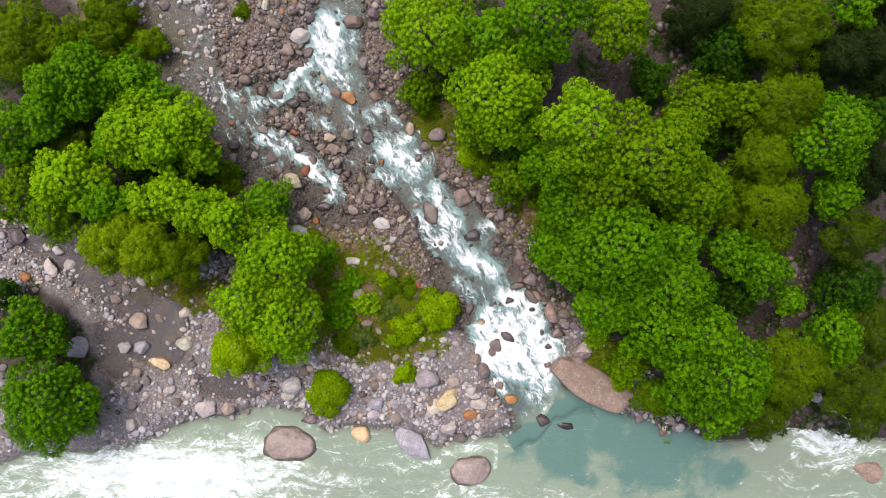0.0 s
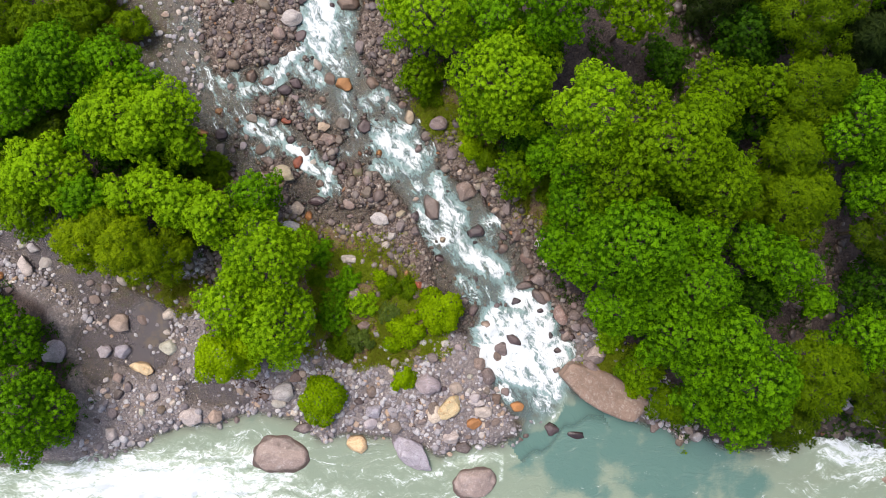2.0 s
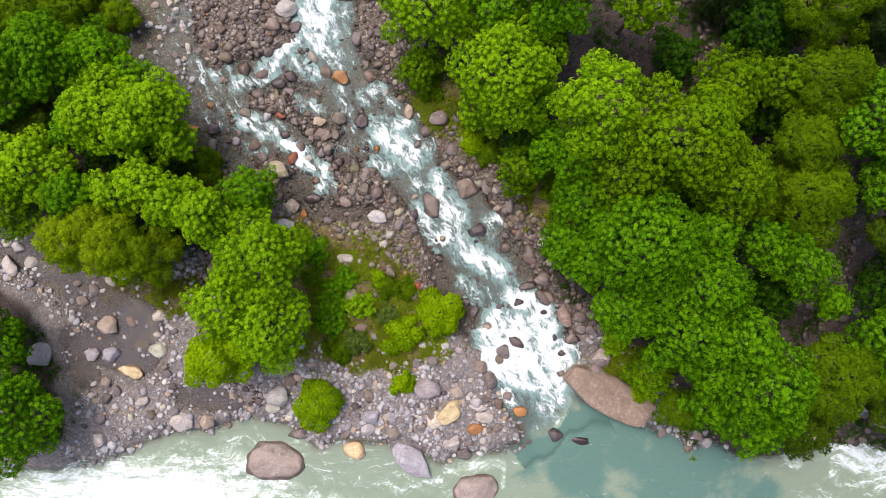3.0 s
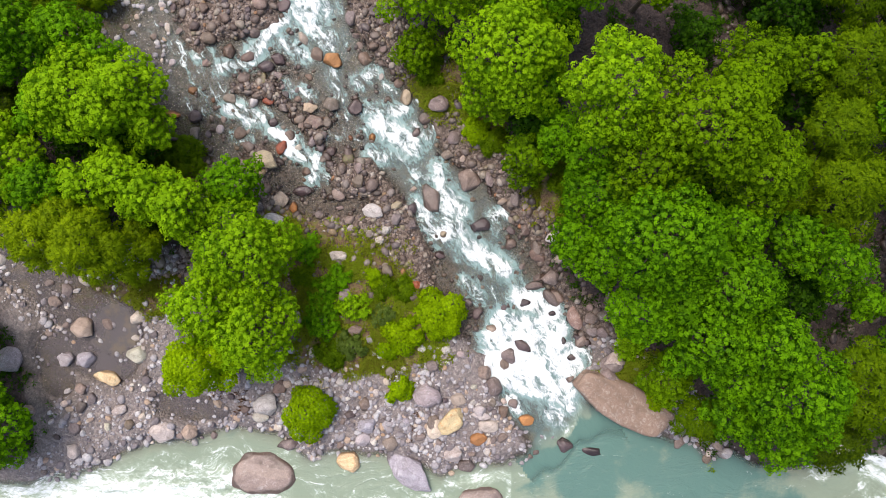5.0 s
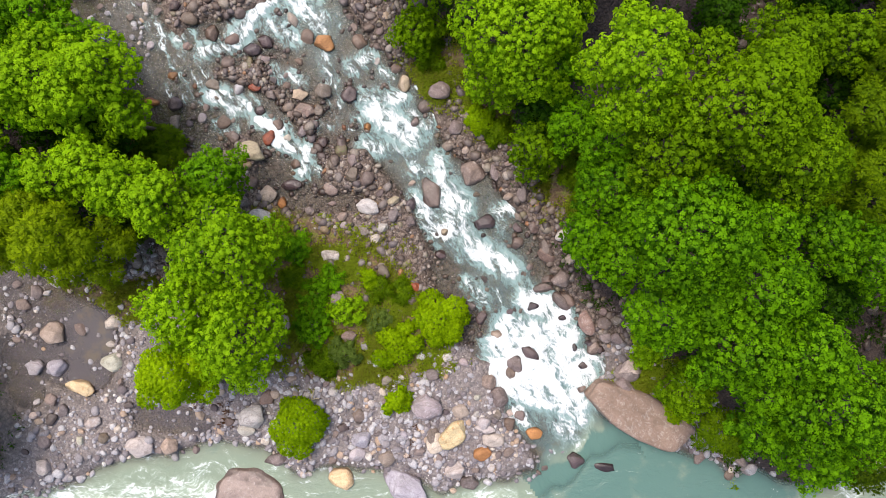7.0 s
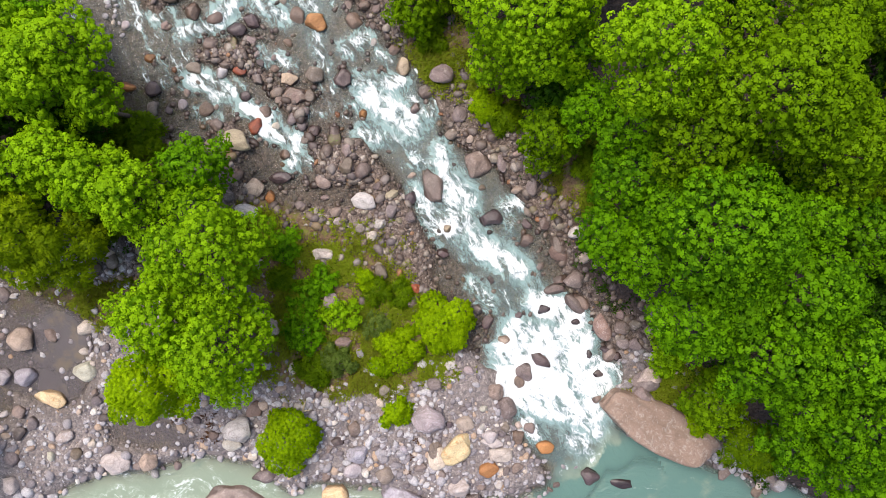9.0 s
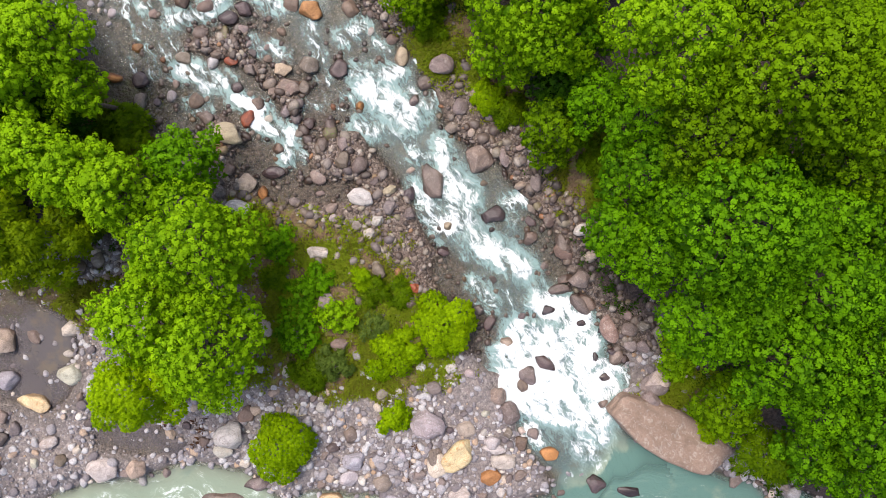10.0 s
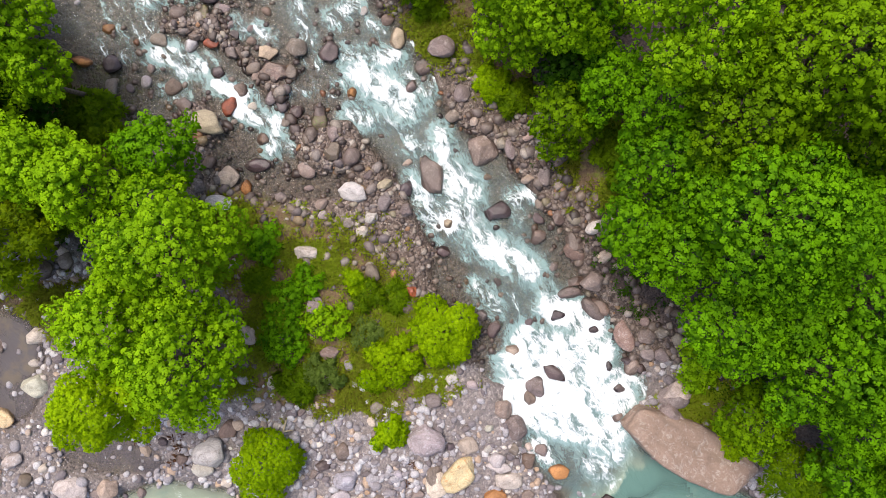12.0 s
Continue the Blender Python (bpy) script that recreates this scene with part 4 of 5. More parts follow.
# mauve, brown and dark rocks take the wet tone low down, as a dark outline
for group in rock_meshes[:3]:
    for me in group:
        z = np.array([v.co.z for v in me.vertices])
        attribute(me, "wet", smooth((0.3 - z) / 0.25))
rng = np.random.RandomState(12)
placed = 0
for _ in range(20000):
    if placed >= 290:
        break
    x, y = rng.uniform(-31, 17), rng.uniform(-14, 18)
    if rng.rand() > float(bed_weight(x, y)):
        continue
    r = 0.22 + 0.3 * rng.rand() ** 2
    if any((x - a) ** 2 + (y - b) ** 2 < (0.9 * (r + c)) ** 2 for a, b, c in TAKEN):
        continue
    TAKEN.append((x, y, r))
    dry = (y < -6 or x < -16) and x < 4
    shaded = x > float(np.interp(y, EDGE_Y, EDGE_X)) - 3
    pick = rng.choice(6, p=(0.4, 0.08, 0.04, 0.22, 0.1, 0.16) if dry else (0.3, 0.45, 0.13, 0.02, 0.1, 0.0) if shaded else (0.34, 0.34, 0.16, 0.06, 0.08, 0.02))
    me = rock_meshes[pick][rng.randint(len(rock_meshes[pick]))]
    ob = new("rock", me)
    b, h = r * rng.uniform(0.65, 0.95), r * rng.uniform(0.45, 0.75)
    z = max(float(ground_z(x, y)), float(water_z(x, y)) - 0.5 * h)
    ob.matrix_world = pose(x, y, z + 0.35 * h, rng.uniform(-12, 12), rng.uniform(-12, 12), rng.uniform(0, 360)) @ Matrix.Diagonal((r, b, h, 1))
    tone = ("mauve-grey", "brown", "dark wet", "pale grey", "tan", "lavender-grey")[pick]
    tagged(ob, f"{tone} river-worn rock lying {'on the dry gravel bar' if dry else 'in the stony stream bed'}", "rock", "rocks of the stream bed")
    placed += 1


def cobbles(name, count, sizes, seed, chooser, mat, label, weigh=bed_weight, east=19, darken=0.0):
    """Loose stones too many to count, as one mesh; each is a small lumpy ball with its hidden underside left off."""
    rng = np.random.RandomState(seed)
    shapes = []
    for i in range(14):
        co, fa = stone_shape(900 + seed * 20 + i, 2, 5, 0.16)
        fa = fa[co[fa].mean(1)[:, 2] > -0.35]
        shapes.append((co, fa))
    x, y = rng.uniform(-32, east, count * 12), rng.uniform(-14.5, 18.5, count * 12)
    ok = (rng.rand(len(x)) < weigh(x, y)) & chooser(x, y)
    if sizes[0] > 0.1:
        ok &= currents(x, y)[0] < np.where(rng.rand(len(x)) < 0.12, 0.6, 0.4)
    x, y = x[ok][:count], y[ok][:count]
    r = sizes[0] + (sizes[1] - sizes[0]) * rng.rand(len(x)) ** 3.2
    if sizes[0] < 0.1:
        r = r * (1 - 0.4 * smooth((-14 - x) / 2) * smooth((-6.5 - y) / 1.5))
    z = ground_z(x, y)
    z = np.where((r > 0.13) & (y > shore_y(x)), np.maximum(z, water_z(x, y) - 0.25 * r), z)
    verts, faces, n = [], [], 0
    for i in range(len(x)):
        co, fa = shapes[rng.randint(14)]
        a = rng.uniform(0, 6.283)
        c, s = math.cos(a), math.sin(a)
        p = co * (r[i], r[i] * rng.uniform(0.6, 0.95), r[i] * rng.uniform(0.45, 0.75))
        p = np.stack([p[:, 0] * c - p[:, 1] * s, p[:, 0] * s + p[:, 1] * c, p[:, 2]], 1)
        verts.append(p + (x[i], y[i], z[i] + 0.15 * r[i]))
        faces.append(fa + n)
        n += len(co)
    v = np.concatenate(verts)
    me = mesh_from(name, v, np.concatenate(faces), mat)
    near = currents(v[:, 0], v[:, 1])[1] > -0.5
    brim = np.where(is_dry(v[:, 0], v[:, 1]), -0.02, 0.2)
    spray = 0.3 * smooth((v[:, 0] - np.interp(v[:, 1], EDGE_Y, EDGE_X) + 3.2) / 1.2)
    # every stone takes at least the given share of the dark wet tone
    attribute(me, "wet", np.maximum(np.maximum(spray, darken), near * smooth((water_z(v[:, 0], v[:, 1]) + brim + 0.06 * waves(v[:, 0], v[:, 1], 0.3, 9) - v[:, 2]) / 0.1)))
    tagged(new(name, me), label, "stones", kind="stuff")


cobbles("gravel_bar_cobbles", 6800, (0.05, 0.22), 3, is_dry, COBBLE_DRY, "grey and mauve river cobbles covering the gravel bar")
cobbles("stream_stones", 1300, (0.14, 0.34), 5, lambda x, y: ~is_dry(x, y), COBBLE_WET, "wet grey and brown stones lying in the stream")
cobbles("gravel_bar_stones", 900, (0.14, 0.32), 6, is_dry, COBBLE_DRY, "grey and mauve stones lying on the gravel bar")
cobbles("stream_cobbles", 6200, (0.05, 0.2), 4, lambda x, y: ~is_dry(x, y), COBBLE_WET, "wet brown cobbles covering the stream bed")


GLADES = [(15.3, 13.3, 3.4), (17.5, 16.5, 3.0), (25.0, -0.5, 3.2), (24.5, -3.5, 2.2), (27.0, -12.6, 2.5), (-21.8, 13.0, 2.4), (-14.0, 4.2, 1.6)]


def glade(x, y):
    return np.max([smooth(1.5 - np.hypot(x - cx, y - cy) / r) for cx, cy, r in GLADES], axis=0)


cobbles("forest_glade_stones", 700, (0.08, 0.42), 7, lambda x, y: ~is_dry(x, y) | (x > 12), COBBLE_WET, "dark purple-brown stones on the shaded forest floor", glade, 31, 0.9)


# ---- trees ----
def sprays(centres, axes, count, length, slim, lift, rng, tone, dome=0.0):
    """Leaf sprays: at each centre, count leaves spread round the axis. Returns places, faces and tones."""
    n = len(centres)
    axes = axes / np.linalg.norm(axes, axis=1)[:, None]
    side = np.cross(axes, rng.normal(size=(n, 3)))
    side /= np.linalg.norm(side, axis=1)[:, None] + 1e-9
    other = np.cross(axes, side)
    a = (np.arange(count) * 2.4)[None, :] + rng.uniform(0, 6.28, (n, 1)) + rng.uniform(-0.3, 0.3, (n, count))
    up = np.linspace(lift[0], lift[1], count)[None, :] + rng.uniform(-0.2, 0.2, (n, count))
    size = rng.uniform(0.75, 1.25, (n, 1))
    le = length * size ** 0.5 * rng.uniform(0.7, 1.25, (n, count))
    out = np.cos(a)[..., None] * side[:, None] + np.sin(a)[..., None] * other[:, None]
    way = out * np.cos(up)[..., None] + axes[:, None] * np.sin(up)[..., None]
    wide = np.cross(way, axes[:, None] + 0.25 * rng.normal(size=(n, count, 3)))
    wide /= np.linalg.norm(wide, axis=2)[..., None] + 1e-9
    if dome:
        # leaves lie over one another like scales on a small dome
        down = -out * np.sin(up)[..., None] * -1.0 - axes[:, None] * np.cos(up)[..., None]
        down = down + 0.2 * rng.normal(size=(n, count, 3)) + way * 0.12
        wide = np.cross(way, down)
        wide /= np.linalg.norm(wide, axis=2)[..., None] + 1e-9
        down = np.cross(wide, way) + way * rng.uniform(-0.2, 0.08, (n, count, 1))
        c = centres[:, None] + axes[:, None] * (0.55 * dome * size * np.sin(up))[..., None] + way * (dome * size[..., None] * rng.uniform(0.9, 1.06, (n, count, 1))) - down * (0.5 * le)[..., None]
        mid, tip = c + down * (0.5 * le)[..., None], c + down * le[..., None]
    else:
        c = centres[:, None] + way * (0.15 * le)[..., None]
        mid, tip = c + way * (0.5 * le)[..., None], c + way * le[..., None] + np.array((0, 0, -0.2)) * le[..., None]
    p = np.stack([c, mid + wide * (slim * le)[..., None], tip, mid - wide * (slim * le)[..., None]], 2)
    # leaves face outwards, and shade together as one soft tuft
    face = np.cross(p[:, :, 1] - p[:, :, 0], p[:, :, 3] - p[:, :, 0])
    soft = way * 0.95 + axes[:, None] * 0.3 if dome else axes[:, None] * 0.8 + way * 0.5
    soft = soft + 0.06 * rng.normal(size=soft.shape)
    soft /= np.linalg.norm(soft, axis=2)[..., None]
    back = (face * soft).sum(2) < 0
    p[back] = p[back][:, ::-1]
    v = p.reshape(-1, 3)
    f = np.arange(len(v)).reshape(-1, 4)
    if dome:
        # one smooth tuft: shading and tone follow its dome; shade is painted in below the lighter young tip
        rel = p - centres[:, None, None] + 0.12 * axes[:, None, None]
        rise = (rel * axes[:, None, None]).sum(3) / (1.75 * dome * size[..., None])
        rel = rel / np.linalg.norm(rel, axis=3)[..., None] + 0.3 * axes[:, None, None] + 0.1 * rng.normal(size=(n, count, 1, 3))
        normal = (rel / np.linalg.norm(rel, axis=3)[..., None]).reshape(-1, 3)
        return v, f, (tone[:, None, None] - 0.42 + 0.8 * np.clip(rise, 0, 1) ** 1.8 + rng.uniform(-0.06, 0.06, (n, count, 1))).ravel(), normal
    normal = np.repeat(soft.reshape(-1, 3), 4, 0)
    # painted light and shade: lowest leaves toned darker, highest lighter
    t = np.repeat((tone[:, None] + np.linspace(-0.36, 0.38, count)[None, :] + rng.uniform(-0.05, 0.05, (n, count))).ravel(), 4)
    return v, f, t, normal


def shell(rng, lobes, per_metre, low=-0.25):
    """Places and outward directions on the outside of a heap of lobes (x, y, z, rx, rz)."""
    pts, nor, ton = [], [], []
    for i, (cx, cy, cz, rx, rz) in enumerate(lobes):
        n = int(per_metre * 4.0 * math.pi * rx * (rx + rz) / 2 * 0.62) + 6
        k = np.arange(n) + 0.5
        lat, lon = 1 - 2 * k / n, k * 2.39996 + rng.uniform(0, 6.28)
        flat = np.sqrt(1 - lat ** 2)
        d = np.stack([flat * np.cos(lon), flat * np.sin(lon), lat], 1) + rng.normal(0, 0.55 / math.sqrt(n), (n, 3))
        d /= np.linalg.norm(d, axis=1)[:, None]
        d = d[d[:, 2] > low]
        p = d * (rx, rx, rz) * rng.uniform(0.86, 1.05, (len(d), 1)) + (cx, cy, cz)
        keep = np.ones(len(p), bool)
        for j, (ax, ay, az, bx, bz) in enumerate(lobes):
            if i != j:
                keep &= (((p - (ax, ay, az)) / (bx, bx, bz)) ** 2).sum(1) > 0.72
        pts.append(p[keep])
        nor.append(d[keep])
        ton.append(np.full(keep.sum(), rng.uniform(0.32, 0.68)))
    pts, nor, ton = np.concatenate(pts), np.concatenate(nor), np.concatenate(ton)
    return pts, nor, np.clip(ton + rng.normal(0, 0.13, len(ton)), 0, 1)


def limb_mesh(name, path, r0, r1, sides=7):
    """A tapered, slightly bent branch along a path of points."""
    path = [Vector(p) for p in path]
    verts = []
    for i, p in enumerate(path):
        d = (path[min(i + 1, len(path) - 1)] - path[max(i - 1, 0)]).normalized()
        s = d.orthogonal().normalized()
        o = d.cross(s)
        r = r0 + (r1 - r0) * i / (len(path) - 1)
        verts += [p + (s * math.cos(k * 6.2832 / sides) + o * math.sin(k * 6.2832 / sides)) * r for k in range(sides)]
    faces = [[i * sides + k, i * sides + (k + 1) % sides, (i + 1) * sides + (k + 1) % sides, (i + 1) * sides + k] for i in range(len(path) - 1) for k in range(sides)]
    return mesh_from(name, np.array([v[:] for v in verts]), np.array(faces), BARK)


def part(name, mesh, parent, label=""):
    ob = new(name, mesh)
    ob.parent = parent
    return tagged(ob, label)


# leaves in a spray, leaf length, half width to length, rise of the lowest and highest leaf, sprays to the square metre, radius of a spray's dome
HABIT = {
    "bright": (24, 0.105, 0.46, (-0.2, 1.5), 9.0, 0.17),
    "fresh": (24, 0.105, 0.46, (-0.2, 1.5), 9.0, 0.17),
    "lime": (24, 0.105, 0.46, (-0.2, 1.5), 9.0, 0.17),
    "citron": (16, 0.12, 0.26, (-0.3, 1.2), 32.0, 0.0),
    "olive": (16, 0.24, 0.16, (-0.3, 1.2), 10.5, 0.0),
    "gold": (16, 0.24, 0.16, (-0.3, 1.2), 10.5, 0.0),
    "sage": (16, 0.17, 0.18, (-0.3, 1.2), 13.0, 0.0),
    "shade": (15, 0.24, 0.1, (-0.3, 1.2), 8.0, 0.0),
    "dark": (20, 0.13, 0.42, (-0.4, 1.5), 6.0, 0.19),
    "pine": (15, 0.38, 0.08, (-0.1, 0.7), 7.0, 0.0),
}
TREE_LABEL = {
    "bright": "broadleaf tree with dense bright green foliage in the riverside forest",
    "fresh": "broadleaf tree with light fresh-green foliage on the wooded bar",
    "lime": "broadleaf tree with dense yellow-green foliage in the riverside forest",
    "olive": "feathery olive-green tree with fine foliage beside the water",
    "gold": "feathery yellow-olive tree with fine foliage beside the pool",
    "shade": "dull olive feathery tree in the riverside forest",
    "citron": "light yellow-green broadleaf tree at the foot of the wooded bar",
    "dark": "understorey tree with green darkened for the shade of taller crowns",
    "pine": "dark olive tree with feathery drooping boughs in the forest",
}


def leaf_mesh(name, v, f, tone, normal, kind):
    me = mesh_from(name, v, f, LEAF[kind])
    attribute(me, "tone", tone)
    me.normals_split_custom_set_from_vertices(normal)
    return me


def crown_mesh(rng, lobes, kind, under=()):
    count, length, slim, lift, dens, dome = HABIT[kind]
    p, d, t = shell(rng, lobes, dens, -0.08)
    mid = np.array([(x, y, z) for x, y, z, _, _ in lobes])
    whole = p - (*mid[:, :2].mean(0), mid[:, 2].min() - 0.3)
    whole /= np.linalg.norm(whole, axis=1)[:, None]
    up = d * 0.5 + whole * 0.65 + np.array((0, 0, 0.2)) + rng.normal(0, 0.14, d.shape)
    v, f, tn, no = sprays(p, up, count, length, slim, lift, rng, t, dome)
    # coarser, deeper leaves that close the crown, tone halved to paint the shade inside
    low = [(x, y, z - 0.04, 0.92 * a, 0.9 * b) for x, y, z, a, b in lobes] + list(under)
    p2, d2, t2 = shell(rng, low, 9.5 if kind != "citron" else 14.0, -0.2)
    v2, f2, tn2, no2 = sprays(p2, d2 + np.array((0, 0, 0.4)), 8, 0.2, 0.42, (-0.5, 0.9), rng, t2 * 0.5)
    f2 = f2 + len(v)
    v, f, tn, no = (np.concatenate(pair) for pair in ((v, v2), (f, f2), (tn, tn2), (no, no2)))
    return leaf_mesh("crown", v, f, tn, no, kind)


def tree(x, y, r, top, kind):
    """A tree on its own roots: tapered trunk, limbs into each part of the crown, and a crown of leaf sprays."""
    rng = np.random.RandomState(int(abs(x) * 173 + abs(y) * 911 + r * 57))
    g = float(ground_z(x, y))
    h = top - g
    base = new("tree")
    base.location = (x, y, g - 0.05)
    deep = min(0.6 * h, 1.4 * r)
    lobes = [(0, 0, h - deep * 0.62, r * 0.6, deep * 0.52)]
    n = 9 if r < 2 else 14
    if kind == "pine":
        # boughs in rays, each a row of shrinking tufts that droop outwards
        n = 8
        for k in range(n):
            a = 6.2832 * k / n + rng.uniform(-0.25, 0.25)
            for q, s in ((0.35, 0.24), (0.62, 0.19), (0.86, 0.13)):
                lobes.append((q * r * math.cos(a), q * r * math.sin(a), h - deep * (0.35 + 0.75 * q), s * r, s * r * 0.6))
        n = len(lobes) - 1
        lobes[0] = (0, 0, h - deep * 0.55, r * 0.3, deep * 0.5)
    else:
        for k in range(n):
            a = 6.2832 * k / n + rng.uniform(-0.4, 0.4)
            s = r * rng.uniform(0.18, 0.36)
            q = min(r * rng.uniform(0.45, 0.95), 1.12 * r - s)
            lobes.append((q * math.cos(a), q * math.sin(a), h - deep * (0.3 + 0.62 * (q / r) ** 2 + rng.uniform(-0.1, 0.12)), s, s * rng.uniform(0.65, 0.9)))
    for k in range(6 if r > 1.6 else 3):
        a, q = rng.uniform(0, 6.28), r * rng.uniform(0.05, 0.45)
        s = r * rng.uniform(0.2, 0.34)
        lobes.append((q * math.cos(a), q * math.sin(a), h - s * rng.uniform(0.75, 1.25), s, s * 0.85))
    under = []
    for k in range(4):
        a = 6.2832 * k / 4 + rng.uniform(-0.3, 0.3)
        under.append((0.4 * r * math.cos(a), 0.4 * r * math.sin(a), h - deep * 1.05, 0.42 * r, 0.3 * deep))
    bend = rng.uniform(-0.25, 0.25, 2)
    fork = h - deep * 1.0
    trunk = [(0, 0, 0), (bend[0] * 0.6, bend[1] * 0.6, fork * 0.4), (bend[0], bend[1], fork * 0.8), (bend[0] * 0.5, bend[1] * 0.5, h - deep * 0.5)]
    w = 0.017 * h + 0.03
    part("trunk", limb_mesh("trunk", trunk, w, w * 0.45, 9), base)
    for lx, ly, lz, s, _ in lobes[1:n + 1:3 if kind == "pine" else 1]:
        mid = (lx * 0.45 + bend[0] * 0.5, ly * 0.45 + bend[1] * 0.5, fork * 0.8 + (lz - fork * 0.8) * 0.62)
        part("limb", limb_mesh("limb", [(bend[0], bend[1], fork * 0.78), mid, (lx, ly, lz)], w * 0.42, w * 0.1, 6), base)
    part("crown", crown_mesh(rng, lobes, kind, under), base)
    size = "tall" if h > 8.5 else "medium" if h > 5.5 else "small"
    tagged(base, f"{size} {TREE_LABEL[kind]}", "tree", "trees of the riverside forest")
    return base


SHRUB_LABEL = {"sage": "soft sage-green bush on the mossy island", "fresh": "fresh green shrub growing on the stony island", "citron": "low yellow-green shrub growing among the stones", "bright": "fresh green shrub growing on the stony island", "lime": "low yellow-green shrub growing among the stones", "olive": "low olive-green bush on the stream bank", "dark": "dark green low herbs on the mossy island"}


def shrub(x, y, r, height, kind):
    """A low bush: several stems and leaf sprays close to the ground."""
    rng = np.random.RandomState(int(abs(x) * 373 + abs(y) * 511 + r * 97))
    g = float(ground_z(x, y))
    base = new("shrub")
    base.location = (x, y, g - 0.03)
    lobes = [(0, 0, height * 0.3, r * 0.5, height * 0.6)]
    for k in range(9):
        a, q, s = 6.2832 * k / 9 + rng.uniform(-0.5, 0.5), r * rng.uniform(0.4, 0.95 if r < 1.5 else 0.7), r * rng.uniform(0.16 if r < 1.5 else 0.26, 0.4)
        lobes.append((q * math.cos(a), q * math.sin(a), height * rng.uniform(0.1, 0.55) * (1.2 - 0.7 * q / r), s, min(s, height * 0.4)))
    for lx, ly, lz, s, _ in lobes[1:4]:
        part("stem", limb_mesh("stem", [(0, 0, 0), (lx * 0.4, ly * 0.4, lz * 0.6), (lx, ly, lz + 0.2 * s)], 0.035, 0.012, 5), base)
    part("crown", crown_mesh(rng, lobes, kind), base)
    tagged(base, SHRUB_LABEL[kind], "shrub", "shrubs along the stream")
    return base


# ---- trees and shrubs: x, y, crown radius, height of the top, kind ----
tree(-27.9, 13.9, 2.56, 5.0, "olive")
tree(-25.3, 13.7, 1.79, 4.0, "olive")
tree(-28.1, 7.5, 1.93, 6.0, "bright")
tree(-27.6, 3.7, 2.01, 5.0, "lime")
tree(-24.7, 10.3, 2.10, 6.4, "bright")
tree(-22.5, 16.1, 1.72, 3.0, "olive")
tree(-27.3, 5.7, 1.51, 3.5, "dark")
tree(-19.4, 7.4, 2.34, 7.3, "fresh")
tree(-16.5, 7.8, 1.99, 7.2, "fresh")
tree(-15.7, 6.0, 1.22, 5.5, "fresh")
tree(-22.9, 10.7, 2.45, 7.0, "bright")
tree(-20.2, 11.0, 1.77, 6.0, "bright")
tree(-18.5, 9.9, 1.30, 5.5, "bright")
tree(-23.8, 4.3, 2.38, 6.8, "fresh")
tree(-21.4, 2.8, 1.66, 6.0, "bright")
tree(-17.2, 3.4, 1.65, 6.2, "fresh")
tree(-14.1, 1.7, 1.95, 6.4, "fresh")
tree(-11.7, 3.0, 1.81, 4.6, "bright")
tree(-10.6, -0.9, 2.78, 7.0, "fresh")
tree(-12.7, -3.5, 2.07, 6.4, "fresh")
tree(-10.0, -4.9, 2.48, 6.8, "fresh")
tree(-13.2, -6.6, 1.97, 6.0, "citron")
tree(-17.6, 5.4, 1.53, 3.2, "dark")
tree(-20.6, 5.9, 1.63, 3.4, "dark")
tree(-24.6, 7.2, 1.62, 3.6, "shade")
tree(-23.4, 13.7, 1.52, 3.5, "olive")
tree(-20.0, 14.1, 1.11, 2.6, "olive")
tree(-25.5, 2.1, 1.63, 5.0, "lime")
tree(-25.4, 8.7, 1.71, 6.0, "bright")
tree(-16.5, 1.1, 1.35, 3.4, "shade")
tree(-21.5, 0.2, 1.96, 6.2, "gold")
tree(-18.8, 0.0, 2.00, 6.6, "gold")
tree(-17.3, -0.6, 1.75, 5.2, "gold")
tree(-20.2, 1.2, 1.43, 6.0, "gold")
tree(-15.6, 2.5, 1.70, 6.2, "fresh")
tree(-19.1, 3.0, 1.59, 5.8, "fresh")
tree(-17.6, 6.6, 1.86, 6.9, "fresh")
tree(-20.9, 6.8, 1.57, 6.4, "bright")
tree(-27.4, -5.6, 2.25, 5.0, "bright")
tree(-26.2, -10.3, 3.05, 5.6, "bright")
tree(-30.1, -3.0, 1.13, 3.0, "dark")
tree(-0.9, 14.0, 3.05, 6.5, "fresh")
tree(-1.6, 10.9, 1.37, 2.5, "lime")
tree(3.5, 9.7, 3.26, 7.5, "fresh")
tree(3.2, 13.7, 1.93, 6.0, "bright")
tree(6.4, 14.2, 2.62, 9.0, "bright")
tree(10.9, 13.5, 2.01, 8.5, "lime")
tree(2.5, 8.3, 1.80, 4.0, "fresh")
tree(4.7, 4.7, 1.64, 3.0, "lime")
tree(8.1, 7.1, 2.57, 10.5, "fresh")
tree(12.5, 5.3, 3.33, 11.5, "lime")
tree(10.1, 3.6, 2.23, 9.0, "lime")
tree(8.0, 2.4, 1.93, 6.0, "bright")
tree(6.7, 0.0, 1.44, 6.0, "bright")
tree(10.6, 0.0, 2.78, 10.5, "bright")
tree(15.1, 3.3, 2.01, 9.5, "lime")
tree(14.3, 0.6, 1.71, 8.0, "bright")
tree(14.0, -2.4, 2.23, 9.0, "bright")
tree(10.0, -3.6, 1.96, 7.5, "bright")
tree(13.8, -5.2, 2.53, 7.5, "bright")
tree(16.3, -5.3, 2.06, 8.3, "bright")
tree(17.8, -7.8, 2.43, 8.5, "bright")
tree(17.6, -10.5, 1.87, 6.0, "bright")
tree(12.5, -8.0, 1.55, 3.0, "lime")
